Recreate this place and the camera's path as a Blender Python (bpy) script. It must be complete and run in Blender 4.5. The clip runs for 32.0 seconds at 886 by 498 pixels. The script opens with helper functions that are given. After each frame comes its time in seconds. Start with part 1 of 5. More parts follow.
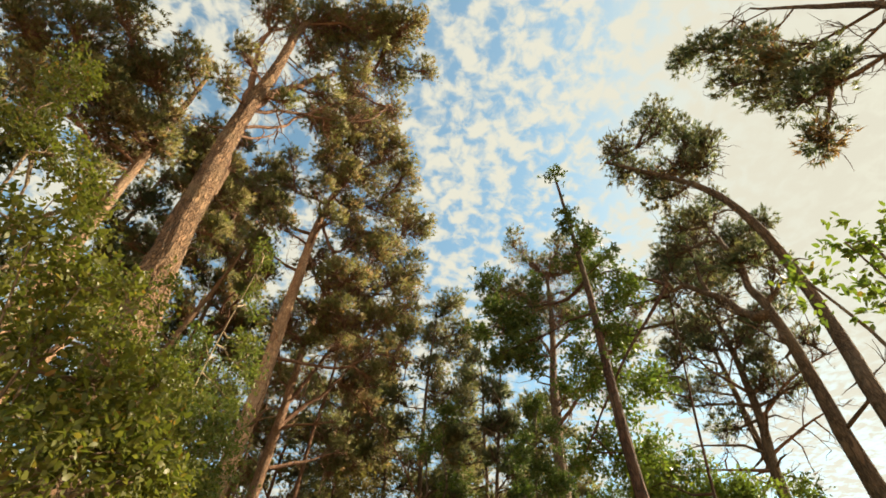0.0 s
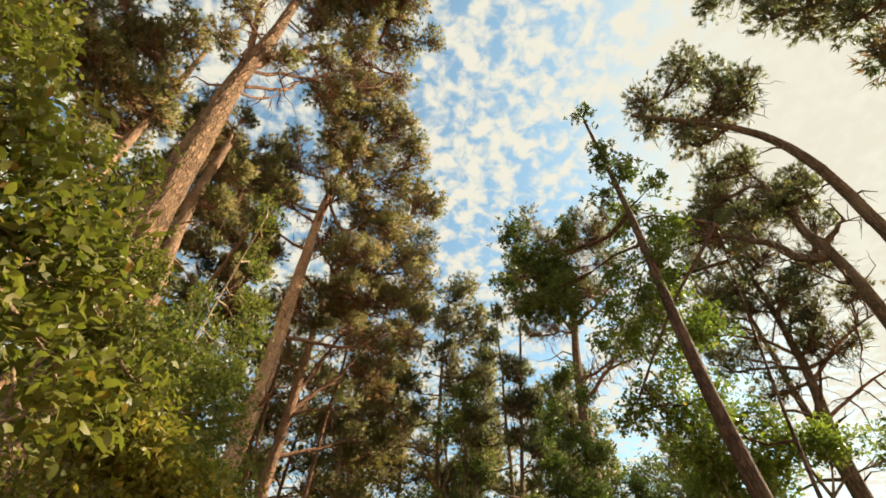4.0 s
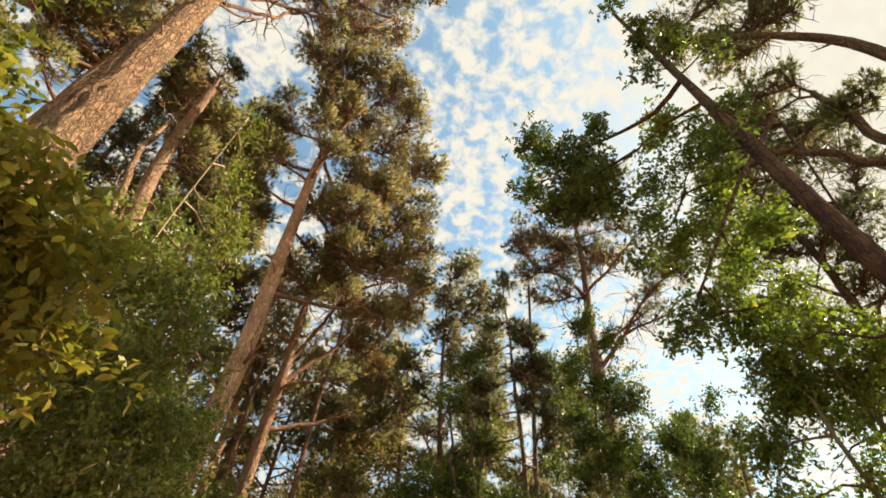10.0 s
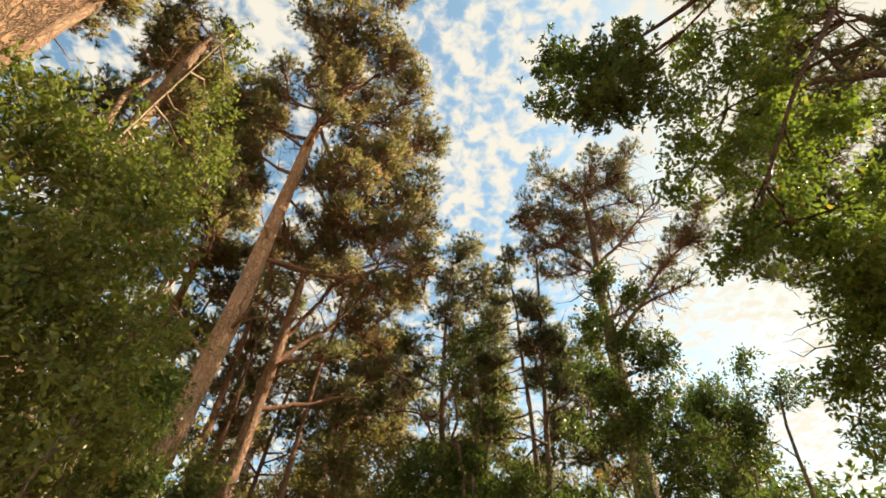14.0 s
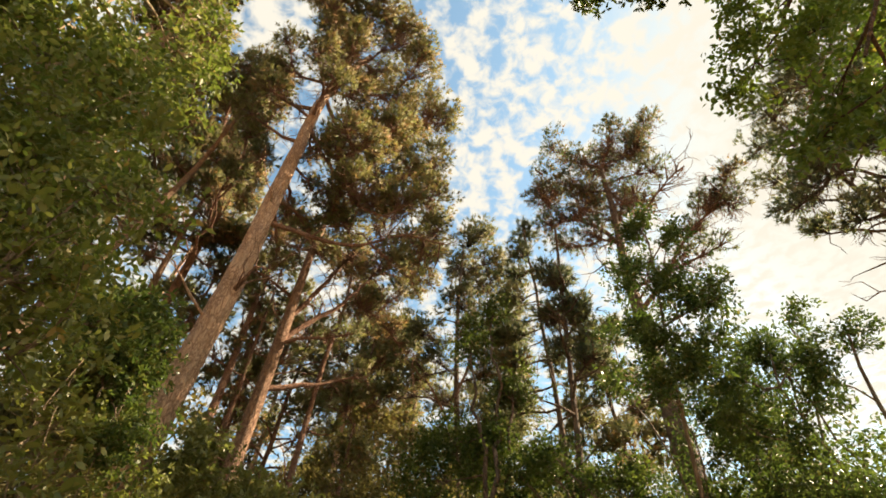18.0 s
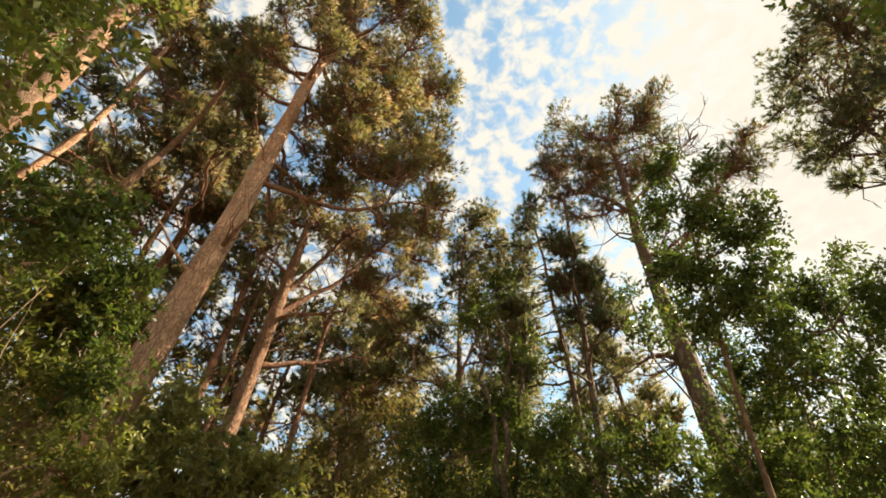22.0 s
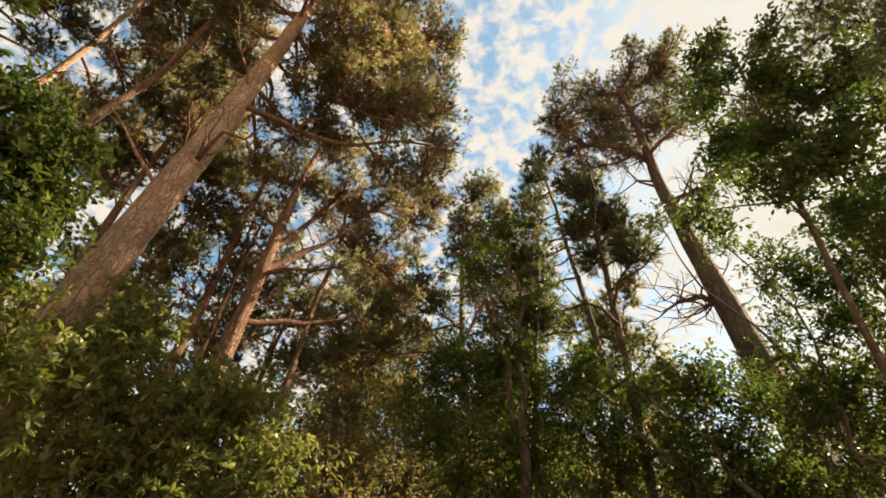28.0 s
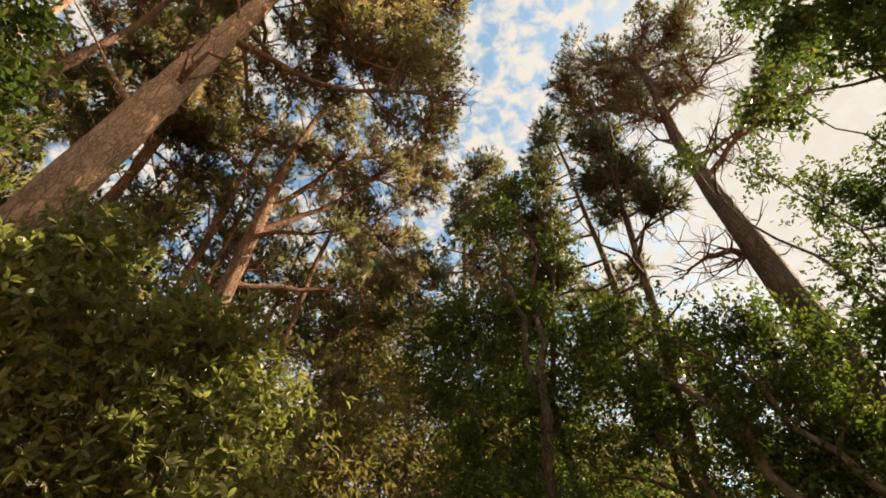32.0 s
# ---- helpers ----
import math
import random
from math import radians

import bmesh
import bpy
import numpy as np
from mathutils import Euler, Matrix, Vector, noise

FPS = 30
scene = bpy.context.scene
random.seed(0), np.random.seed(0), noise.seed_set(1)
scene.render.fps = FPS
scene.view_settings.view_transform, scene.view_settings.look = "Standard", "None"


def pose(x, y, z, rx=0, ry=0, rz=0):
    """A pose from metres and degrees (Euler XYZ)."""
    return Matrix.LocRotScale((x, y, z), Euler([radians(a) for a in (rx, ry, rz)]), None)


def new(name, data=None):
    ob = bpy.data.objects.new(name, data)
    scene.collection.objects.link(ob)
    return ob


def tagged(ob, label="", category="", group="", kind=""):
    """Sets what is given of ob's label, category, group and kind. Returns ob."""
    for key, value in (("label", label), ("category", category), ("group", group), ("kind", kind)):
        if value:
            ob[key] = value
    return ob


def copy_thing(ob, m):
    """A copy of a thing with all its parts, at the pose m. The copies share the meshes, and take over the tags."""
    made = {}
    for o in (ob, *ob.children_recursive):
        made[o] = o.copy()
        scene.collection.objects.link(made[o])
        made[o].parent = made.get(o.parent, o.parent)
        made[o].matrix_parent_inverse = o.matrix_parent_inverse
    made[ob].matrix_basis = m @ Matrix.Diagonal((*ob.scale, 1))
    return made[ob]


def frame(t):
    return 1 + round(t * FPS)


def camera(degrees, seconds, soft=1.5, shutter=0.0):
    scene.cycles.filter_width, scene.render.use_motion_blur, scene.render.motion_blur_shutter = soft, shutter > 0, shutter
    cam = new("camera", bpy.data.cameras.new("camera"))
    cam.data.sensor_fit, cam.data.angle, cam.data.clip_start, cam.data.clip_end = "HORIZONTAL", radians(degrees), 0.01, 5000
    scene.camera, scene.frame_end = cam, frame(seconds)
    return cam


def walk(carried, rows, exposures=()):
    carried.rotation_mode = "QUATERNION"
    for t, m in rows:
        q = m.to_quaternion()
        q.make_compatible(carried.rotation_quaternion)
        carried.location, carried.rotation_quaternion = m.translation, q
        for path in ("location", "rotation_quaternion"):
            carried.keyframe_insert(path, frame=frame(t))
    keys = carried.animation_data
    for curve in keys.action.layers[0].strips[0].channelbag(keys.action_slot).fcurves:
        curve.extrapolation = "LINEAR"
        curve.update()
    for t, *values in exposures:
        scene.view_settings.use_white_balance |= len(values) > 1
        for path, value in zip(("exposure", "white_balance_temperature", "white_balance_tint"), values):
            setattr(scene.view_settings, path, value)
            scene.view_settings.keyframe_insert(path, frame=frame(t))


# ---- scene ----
cam = camera(84.6, 32.0, 1.7)
METRES, EYE, TILT, LEAN, TURN = 15.0, 1.6, 49.5, -2.0, 0.0
ROWS = [
    (0.0, 0.0, 0.0, 0.0, 0.0, 0.0, -0.0),
    (0.5, -0.0034, 0.0094, -0.0111, 0.25, -0.01, 0.29),
    (1.0, -0.0063, 0.0188, -0.0232, 0.35, 0.03, 0.53),
    (1.5, -0.0092, 0.029, -0.0353, 0.47, 0.07, 0.75),
    (2.0, -0.0122, 0.0392, -0.0462, 0.59, 0.04, 0.95),
    (2.5, -0.0166, 0.0492, -0.0584, 0.68, 0.05, 1.14),
    (3.0, -0.0216, 0.0604, -0.0697, 0.75, 0.05, 1.29),
    (3.5, -0.0249, 0.0715, -0.0803, 0.78, 0.01, 1.43),
    (5.5, -0.032, 0.1144, -0.1285, 0.68, 0.15, 1.59),
    (6.0, -0.0358, 0.1249, -0.1384, 0.64, 0.13, 1.58),
    (6.5, -0.0383, 0.1345, -0.1482, 0.59, 0.12, 1.56),
    (7.0, -0.0396, 0.1436, -0.1608, 0.48, 0.2, 1.58),
    (7.5, -0.0399, 0.1537, -0.1726, 0.49, 0.22, 1.6),
    (8.0, -0.0412, 0.1638, -0.1848, 0.58, 0.19, 1.62),
    (8.5, -0.0445, 0.1739, -0.198, 0.61, 0.24, 1.67),
    (9.0, -0.0472, 0.1844, -0.2096, 0.63, 0.25, 1.67),
    (9.5, -0.0481, 0.1944, -0.2223, 0.62, 0.27, 1.64),
    (10.0, -0.0486, 0.2048, -0.2357, 0.51, 0.29, 1.66),
    (10.5, -0.0487, 0.216, -0.2484, 0.52, 0.31, 1.66),
    (11.0, -0.0502, 0.2266, -0.2611, 0.53, 0.33, 1.71),
    (11.5, -0.0531, 0.2373, -0.2742, 0.49, 0.38, 1.7),
    (12.0, -0.0575, 0.2468, -0.2851, 0.42, 0.37, 1.68),
    (12.5, -0.0597, 0.2573, -0.2975, 0.33, 0.42, 1.62),
    (13.0, -0.0605, 0.2676, -0.3098, 0.25, 0.47, 1.57),
    (13.5, -0.0621, 0.2784, -0.3201, 0.28, 0.46, 1.6),
    (14.0, -0.0648, 0.2891, -0.3333, 0.42, 0.5, 1.61),
    (14.5, -0.0708, 0.2993, -0.3463, 0.54, 0.59, 1.61),
    (16.5, -0.0811, 0.3368, -0.3999, 0.92, 0.92, 2.05),
    (17.0, -0.084, 0.346, -0.412, 1.07, 1.0, 2.19),
    (17.5, -0.0879, 0.3555, -0.4233, 1.14, 1.06, 2.31),
    (18.0, -0.0909, 0.3656, -0.4335, 1.16, 1.07, 2.38),
    (18.5, -0.0929, 0.3747, -0.4456, 1.09, 1.12, 2.43),
    (19.0, -0.0943, 0.3852, -0.4566, 1.05, 1.16, 2.47),
    (19.5, -0.0959, 0.395, -0.4676, 1.13, 1.17, 2.54),
    (20.0, -0.0992, 0.4041, -0.4789, 1.13, 1.23, 2.56),
    (20.5, -0.1034, 0.4136, -0.4893, 1.1, 1.29, 2.55),
    (21.0, -0.107, 0.4228, -0.4989, 1.09, 1.28, 2.54),
    (21.5, -0.1096, 0.4318, -0.5107, 0.98, 1.33, 2.52),
    (22.0, -0.1104, 0.442, -0.5227, 0.94, 1.38, 2.55),
    (22.5, -0.1129, 0.4517, -0.5341, 0.95, 1.38, 2.59),
    (23.0, -0.116, 0.4609, -0.5463, 0.98, 1.43, 2.63),
    (23.5, -0.1189, 0.4706, -0.5581, 0.98, 1.49, 2.64),
    (24.0, -0.1214, 0.4805, -0.5688, 0.95, 1.47, 2.63),
    (24.5, -0.1226, 0.4898, -0.5813, 0.9, 1.5, 2.66),
    (25.0, -0.1232, 0.5002, -0.5934, 0.94, 1.55, 2.7),
    (25.5, -0.1254, 0.5101, -0.6045, 1.06, 1.56, 2.76),
    (27.5, -0.1355, 0.5476, -0.649, 0.59, 1.74, 2.7),
    (28.0, -0.1364, 0.5578, -0.6593, 0.5, 1.75, 2.61),
    (28.5, -0.1381, 0.5679, -0.6691, 0.51, 1.72, 2.56),
    (29.0, -0.1408, 0.5772, -0.6801, 0.48, 1.77, 2.5),
    (29.5, -0.1447, 0.5874, -0.6903, 0.41, 1.76, 2.43),
    (30.0, -0.1475, 0.5974, -0.7002, 0.37, 1.73, 2.36),
    (30.5, -0.1493, 0.6071, -0.7119, 0.23, 1.75, 2.31),
    (31.0, -0.1511, 0.6181, -0.7234, 0.16, 1.74, 2.28),
    (31.5, -0.154, 0.6287, -0.7354, 0.2, 1.72, 2.28),
    (32.0, -0.1578, 0.6389, -0.7476, 0.21, 1.76, 2.27),
]
EXPOSURE = [(0.0, 1.62, 7800, 8), (8.0, 1.8, 7850, 12), (13.0, 1.79, 7850, 13), (20.0, 1.9, 7750, 14), (25.0, 1.82, 7750, 15), (32.0, 1.7, 7800, 18)]
walk(cam, [(t, pose(0, 0, EYE, TILT, LEAN, TURN) @ pose(METRES * x, METRES * y, METRES * z, 90 + pitch, roll, yaw)) for t, x, y, z, yaw, pitch, roll in ROWS], EXPOSURE)

# ---- light ----
SUN_EL, SUN_AZ = radians(39), radians(72)          # azimuth from +y towards +x
SUN_DIR = Vector((math.sin(SUN_AZ) * math.cos(SUN_EL), math.cos(SUN_AZ) * math.cos(SUN_EL), math.sin(SUN_EL)))


def make_world():
    world = bpy.data.worlds.new("sky")
    scene.world = world
    world.use_nodes = True
    nt = world.node_tree
    nt.nodes.clear()
    n, link = nt.nodes.new, nt.links.new
    sky = n("ShaderNodeTexSky")
    sky.sky_type, sky.sun_disc = "NISHITA", False
    sky.sun_elevation, sky.sun_rotation = SUN_EL, SUN_AZ
    sky.air_density, sky.dust_density, sky.ozone_density = 1.0, 1.1, 1.4
    # thin broken cloud layer: the direction is projected on a flat sheet overhead
    tc = n("ShaderNodeTexCoord")
    sep = n("ShaderNodeSeparateXYZ")
    link(tc.outputs["Generated"], sep.inputs[0])
    low = n("ShaderNodeMath"); low.operation = "MAXIMUM"; low.inputs[1].default_value = 0.08
    link(sep.outputs[2], low.inputs[0])
    flat = n("ShaderNodeCombineXYZ")
    for i in (0, 1):
        d = n("ShaderNodeMath"); d.operation = "DIVIDE"
        link(sep.outputs[i], d.inputs[0]); link(low.outputs[0], d.inputs[1]); link(d.outputs[0], flat.inputs[i])
    fine = n("ShaderNodeTexNoise"); fine.inputs["Scale"].default_value = 23.0
    fine.inputs["Detail"].default_value = 5.0; fine.inputs["Roughness"].default_value = 0.55
    fine.inputs["Distortion"].default_value = 0.3
    wide = n("ShaderNodeTexNoise"); wide.inputs["Scale"].default_value = 2.6; wide.inputs["Detail"].default_value = 3.0
    link(flat.outputs[0], fine.inputs["Vector"]); link(flat.outputs[0], wide.inputs["Vector"])
    add = n("ShaderNodeMath"); add.operation = "MULTIPLY_ADD"; add.inputs[1].default_value = 0.55
    link(wide.outputs["Fac"], add.inputs[0]); link(fine.outputs["Fac"], add.inputs[2])
    ramp = n("ShaderNodeMapRange"); ramp.interpolation_type = "SMOOTHSTEP"
    ramp.inputs["From Min"].default_value, ramp.inputs["From Max"].default_value = 0.645, 0.90
    link(add.outputs[0], ramp.inputs["Value"])
    # clouds take white light from the sun and more where the sky behind them glows
    glow = n("ShaderNodeMix"); glow.data_type = "RGBA"; glow.blend_type = "ADD"
    glow.inputs["Factor"].default_value = 1.0
    glow.inputs["A"].default_value = (*CLOUD, 1)
    half = n("ShaderNodeMix"); half.data_type = "RGBA"; half.blend_type = "MULTIPLY"; half.inputs["Factor"].default_value = 1.0
    half.inputs["B"].default_value = (0.12, 0.115, 0.10, 1)
    link(sky.outputs[0], half.inputs["A"]); link(half.outputs["Result"], glow.inputs["B"])
    haze = n("ShaderNodeMix"); haze.data_type = "RGBA"; haze.blend_type = "MULTIPLY"; haze.inputs["Factor"].default_value = 1.0
    haze.inputs["B"].default_value = (*CLEAR, 1)
    link(sky.outputs[0], haze.inputs["A"])
    mix = n("ShaderNodeMix"); mix.data_type = "RGBA"
    link(ramp.outputs[0], mix.inputs["Factor"]); link(haze.outputs["Result"], mix.inputs["A"]); link(glow.outputs["Result"], mix.inputs["B"])
    # thin high cloud scatters the sun's light forward: a pale veil round the sun
    dot = n("ShaderNodeVectorMath"); dot.operation = "DOT_PRODUCT"
    link(tc.outputs["Generated"], dot.inputs[0]); dot.inputs[1].default_value = SUN_DIR
    near = n("ShaderNodeMapRange"); near.interpolation_type = "SMOOTHERSTEP"
    near.inputs["From Min"].default_value, near.inputs["From Max"].default_value, near.inputs["To Max"].default_value = 0.76, 0.985, 0.97
    link(dot.outputs["Value"], near.inputs["Value"])
    veil = n("ShaderNodeMix"); veil.data_type = "RGBA"; veil.inputs["B"].default_value = (*VEIL, 1)
    link(near.outputs[0], veil.inputs["Factor"]); link(mix.outputs["Result"], veil.inputs["A"])
    mix = veil
    bg = n("ShaderNodeBackground"); bg.inputs["Strength"].default_value = SKY
    out = n("ShaderNodeOutputWorld")
    link(mix.outputs["Result"], bg.inputs["Color"]); link(bg.outputs[0], out.inputs[0])


SKY, CLOUD, CLEAR = 0.055, (4.4, 4.62, 4.42), (1.32, 1.74, 1.62)
VEIL = (4.4, 4.6, 4.4)
make_world()
sun = new("sun", bpy.data.lights.new("sun", "SUN"))
sun.data.energy, sun.data.angle, sun.data.color = 5.0, radians(0.6), (1.0, 0.87, 0.69)
sun.matrix_world = Matrix.Translation(SUN_DIR * 80) @ SUN_DIR.to_track_quat("Z", "Y").to_matrix().to_4x4()


# ---- materials ----
def ramp_node(nt, stops):
    r = nt.nodes.new("ShaderNodeValToRGB")
    e = r.color_ramp.elements
    while len(e) < len(stops):
        e.new(0.5)
    for el, (p, c) in zip(e, stops):
        el.position, el.color = p, (*c, 1)
    return r


def base_material(name, rough):
    m = bpy.data.materials.new(name)
    m.use_nodes = True
    nt = m.node_tree
    b = nt.nodes["Principled BSDF"]
    b.inputs["Roughness"].default_value = rough
    b.inputs["Specular IOR Level"].default_value = 0.25
    return m, nt, b


def leaf_material(name, stops, patch, gloss=0.5, through_light=0.4, patch_size=0.9):
    """Foliage: colour varies from leaf to leaf and, more broadly, from spray to spray; thin, so light comes through."""
    m, nt, b = base_material(name, gloss)
    n, link = nt.nodes.new, nt.links.new
    geo = n("ShaderNodeNewGeometry")
    ramp = ramp_node(nt, stops)
    link(geo.outputs["Random Per Island"], ramp.inputs[0])
    pos = n("ShaderNodeTexCoord")
    noi = n("ShaderNodeTexNoise"); noi.inputs["Scale"].default_value = patch_size; noi.inputs["Detail"].default_value = 3
    link(pos.outputs["Object"], noi.inputs["Vector"])
    rng = n("ShaderNodeMapRange"); rng.inputs["From Min"].default_value, rng.inputs["From Max"].default_value = 0.46, 0.66
    link(noi.outputs["Fac"], rng.inputs["Value"])
    mix = n("ShaderNodeMix"); mix.data_type = "RGBA"
    link(rng.outputs[0], mix.inputs["Factor"]); link(ramp.outputs[0], mix.inputs["A"]); mix.inputs["B"].default_value = (*patch, 1)
    link(mix.outputs["Result"], b.inputs["Base Color"])
    tr = n("ShaderNodeBsdfTranslucent")
    bright = n("ShaderNodeMix"); bright.data_type = "RGBA"; bright.blend_type = "MULTIPLY"; bright.inputs["Factor"].default_value = 1
    bright.inputs["B"].default_value = (1.2, 1.38, 0.74, 1)
    link(mix.outputs["Result"], bright.inputs["A"]); link(bright.outputs["Result"], tr.inputs["Color"])
    sh = n("ShaderNodeMixShader"); sh.inputs[0].default_value = through_light
    link(b.outputs[0], sh.inputs[1]); link(tr.outputs[0], sh.inputs[2])
    link(sh.outputs[0], nt.nodes["Material Output"].inputs["Surface"])
    return m


def bark_material(name, ridge, crack, lichen, scale=5.0, depth=0.05):
    """Plated bark: long plates of two sizes with dark cracks of uneven depth, flaky grain, pale and rusty patches."""
    m, nt, b = base_material(name, 0.9)
    n, link = nt.nodes.new, nt.links.new
    tc = n("ShaderNodeTexCoord")
    mp = n("ShaderNodeMapping"); mp.inputs["Scale"].default_value = (scale, scale, scale * 0.3)
    link(tc.outputs["Object"], mp.inputs[0])
    warp = n("ShaderNodeTexNoise"); warp.inputs["Scale"].default_value = 1.1; warp.inputs["Detail"].default_value = 5
    link(mp.outputs[0], warp.inputs["Vector"])
    wadd = n("ShaderNodeMix"); wadd.data_type = "RGBA"; wadd.blend_type = "LINEAR_LIGHT"; wadd.inputs["Factor"].default_value = 0.75
    link(mp.outputs[0], wadd.inputs["A"]); link(warp.outputs["Color"], wadd.inputs["B"])
    edges = []
    for size, wide in ((0.8, 0.16), (2.1, 0.3)):
        vor = n("ShaderNodeTexVoronoi"); vor.feature = "DISTANCE_TO_EDGE"; vor.inputs["Scale"].default_value = size
        link(wadd.outputs["Result"], vor.inputs["Vector"])
        edge = n("ShaderNodeMapRange"); edge.inputs["From Max"].default_value = wide
        link(vor.outputs["Distance"], edge.inputs["Value"]); edges.append(edge)
    where = n("ShaderNodeTexNoise"); where.inputs["Scale"].default_value = 0.55; where.inputs["Detail"].default_value = 3
    link(mp.outputs[0], where.inputs["Vector"])
    wr = n("ShaderNodeMapRange"); wr.inputs["From Min"].default_value, wr.inputs["From Max"].default_value = 0.38, 0.62
    link(where.outputs["Fac"], wr.inputs["Value"])
    plates = n("ShaderNodeMix"); plates.data_type = "FLOAT"
    link(wr.outputs[0], plates.inputs["Factor"]); link(edges[0].outputs[0], plates.inputs["A"]); link(edges[1].outputs[0], plates.inputs["B"])
    grain = n("ShaderNodeTexNoise"); grain.inputs["Scale"].default_value = 6; grain.inputs["Detail"].default_value = 7
    grain.inputs["Roughness"].default_value = 0.75
    link(mp.outputs[0], grain.inputs["Vector"])
    c1 = n("ShaderNodeMix"); c1.data_type = "RGBA"
    link(plates.outputs["Result"], c1.inputs["Factor"]); c1.inputs["A"].default_value = (*crack, 1)
    plate = ramp_node(nt, [(0.3, tuple(v * 0.45 for v in ridge)), (0.52, ridge), (0.78, tuple(min(1, v * 1.4) for v in ridge))])
    link(grain.outputs["Fac"], plate.inputs[0]); link(plate.outputs[0], c1.inputs["B"])
    spot = n("ShaderNodeTexNoise"); spot.inputs["Scale"].default_value = 0.9; spot.inputs["Detail"].default_value = 5
    link(tc.outputs["Object"], spot.inputs["Vector"])
    sr = n("ShaderNodeMapRange"); sr.inputs["From Min"].default_value, sr.inputs["From Max"].default_value, sr.inputs["To Max"].default_value = 0.5, 0.7, 0.45
    link(spot.outputs["Fac"], sr.inputs["Value"])
    c2 = n("ShaderNodeMix"); c2.data_type = "RGBA"
    link(sr.outputs[0], c2.inputs["Factor"]); link(c1.outputs["Result"], c2.inputs["A"]); c2.inputs["B"].default_value = (*lichen, 1)
    link(c2.outputs["Result"], b.inputs["Base Color"])
    h = n("ShaderNodeMath"); h.operation = "MULTIPLY_ADD"; h.inputs[1].default_value = 0.6
    link(grain.outputs["Fac"], h.inputs[0]); link(plates.outputs["Result"], h.inputs[2])
    bump = n("ShaderNodeBump"); bump.inputs["Strength"].default_value = 1.0; bump.inputs["Distance"].default_value = depth
    link(h.outputs[0], bump.inputs["Height"]); link(bump.outputs[0], b.inputs["Normal"])
    return m


def bounce_litter_material():
    m, nt, b = base_material("leaf_litter", 0.95)
    n, link = nt.nodes.new, nt.links.new
    tc = n("ShaderNodeTexCoord")
    a = n("ShaderNodeTexNoise"); a.inputs["Scale"].default_value = 30; a.inputs["Detail"].default_value = 8
    c = n("ShaderNodeTexNoise"); c.inputs["Scale"].default_value = 0.6; c.inputs["Detail"].default_value = 4
    link(tc.outputs["Object"], a.inputs["Vector"]); link(tc.outputs["Object"], c.inputs["Vector"])
    # lightened past plain litter: the ground bounces warm fill into the crowns
    r1 = ramp_node(nt, [(0.3, (0.16, 0.105, 0.06)), (0.55, (0.36, 0.25, 0.15)), (0.75, (0.5, 0.37, 0.235))])
    r2 = ramp_node(nt, [(0.4, (0.95, 0.86, 0.76)), (0.65, (0.95, 0.95, 0.75))])
    link(a.outputs["Fac"], r1.inputs[0]); link(c.outputs["Fac"], r2.inputs[0])
    mx = n("ShaderNodeMix"); mx.data_type = "RGBA"; mx.blend_type = "MULTIPLY"; mx.inputs["Factor"].default_value = 1
    link(r1.outputs[0], mx.inputs["A"]); link(r2.outputs[0], mx.inputs["B"]); link(mx.outputs["Result"], b.inputs["Base Color"])
    bump = n("ShaderNodeBump"); bump.inputs["Strength"].default_value = 0.8; bump.inputs["Distance"].default_value = 0.04
    link(a.outputs["Fac"], bump.inputs["Height"]); link(bump.outputs[0], b.inputs["Normal"])
    return m


BARK_PINE = bark_material("pine_bark", (0.54, 0.345, 0.225), (0.22, 0.125, 0.08), (0.5, 0.33, 0.22), 9.0, 0.03)
BARK_PLATED = bark_material("plated_pine_bark", (0.34, 0.2, 0.118), (0.05, 0.03, 0.018), (0.28, 0.2, 0.115), 12.0, 0.07)
BARK_RUST = bark_material("rusty_pine_bark", (0.33, 0.2, 0.13), (0.12, 0.065, 0.042), (0.3, 0.19, 0.125), 9.0, 0.05)
BARK_LIMB = bark_material("reddish_limb_bark", (0.255, 0.14, 0.09), (0.085, 0.043, 0.029), (0.23, 0.14, 0.093), 10.0, 0.02)
BARK_DARK = bark_material("dark_pine_bark", (0.17, 0.11, 0.072), (0.05, 0.032, 0.02), (0.17, 0.13, 0.09), 8.0, 0.035)
BARK_MID = bark_material("brown_pine_bark", (0.27, 0.17, 0.11), (0.11, 0.065, 0.042), (0.25, 0.18, 0.12), 9.0, 0.03)
BARK_OLD = bark_material("old_pine_bark", (0.185, 0.118, 0.078), (0.06, 0.036, 0.024), (0.17, 0.125, 0.08), 9.0, 0.03)
BARK_SNAG = bark_material("reddish_snag_bark", (0.115, 0.06, 0.04), (0.03, 0.016, 0.011), (0.085, 0.085, 0.04), 8.0, 0.03)
BARK_SMOOTH = bark_material("shrub_bark", (0.20, 0.14, 0.09), (0.09, 0.06, 0.04), (0.24, 0.21, 0.14), 9.0, 0.01)
PALE_TWIG = bark_material("pale_twig_bark", (0.31, 0.24, 0.155), (0.17, 0.12, 0.075), (0.31, 0.27, 0.18), 12.0, 0.005)
NEEDLE = leaf_material("pine_needles", [(0.0, (0.115, 0.125, 0.052)), (0.5, (0.165, 0.16, 0.072)), (0.8, (0.22, 0.19, 0.092)), (1.0, (0.31, 0.22, 0.115))], (0.225, 0.165, 0.085), 0.6, 0.46)
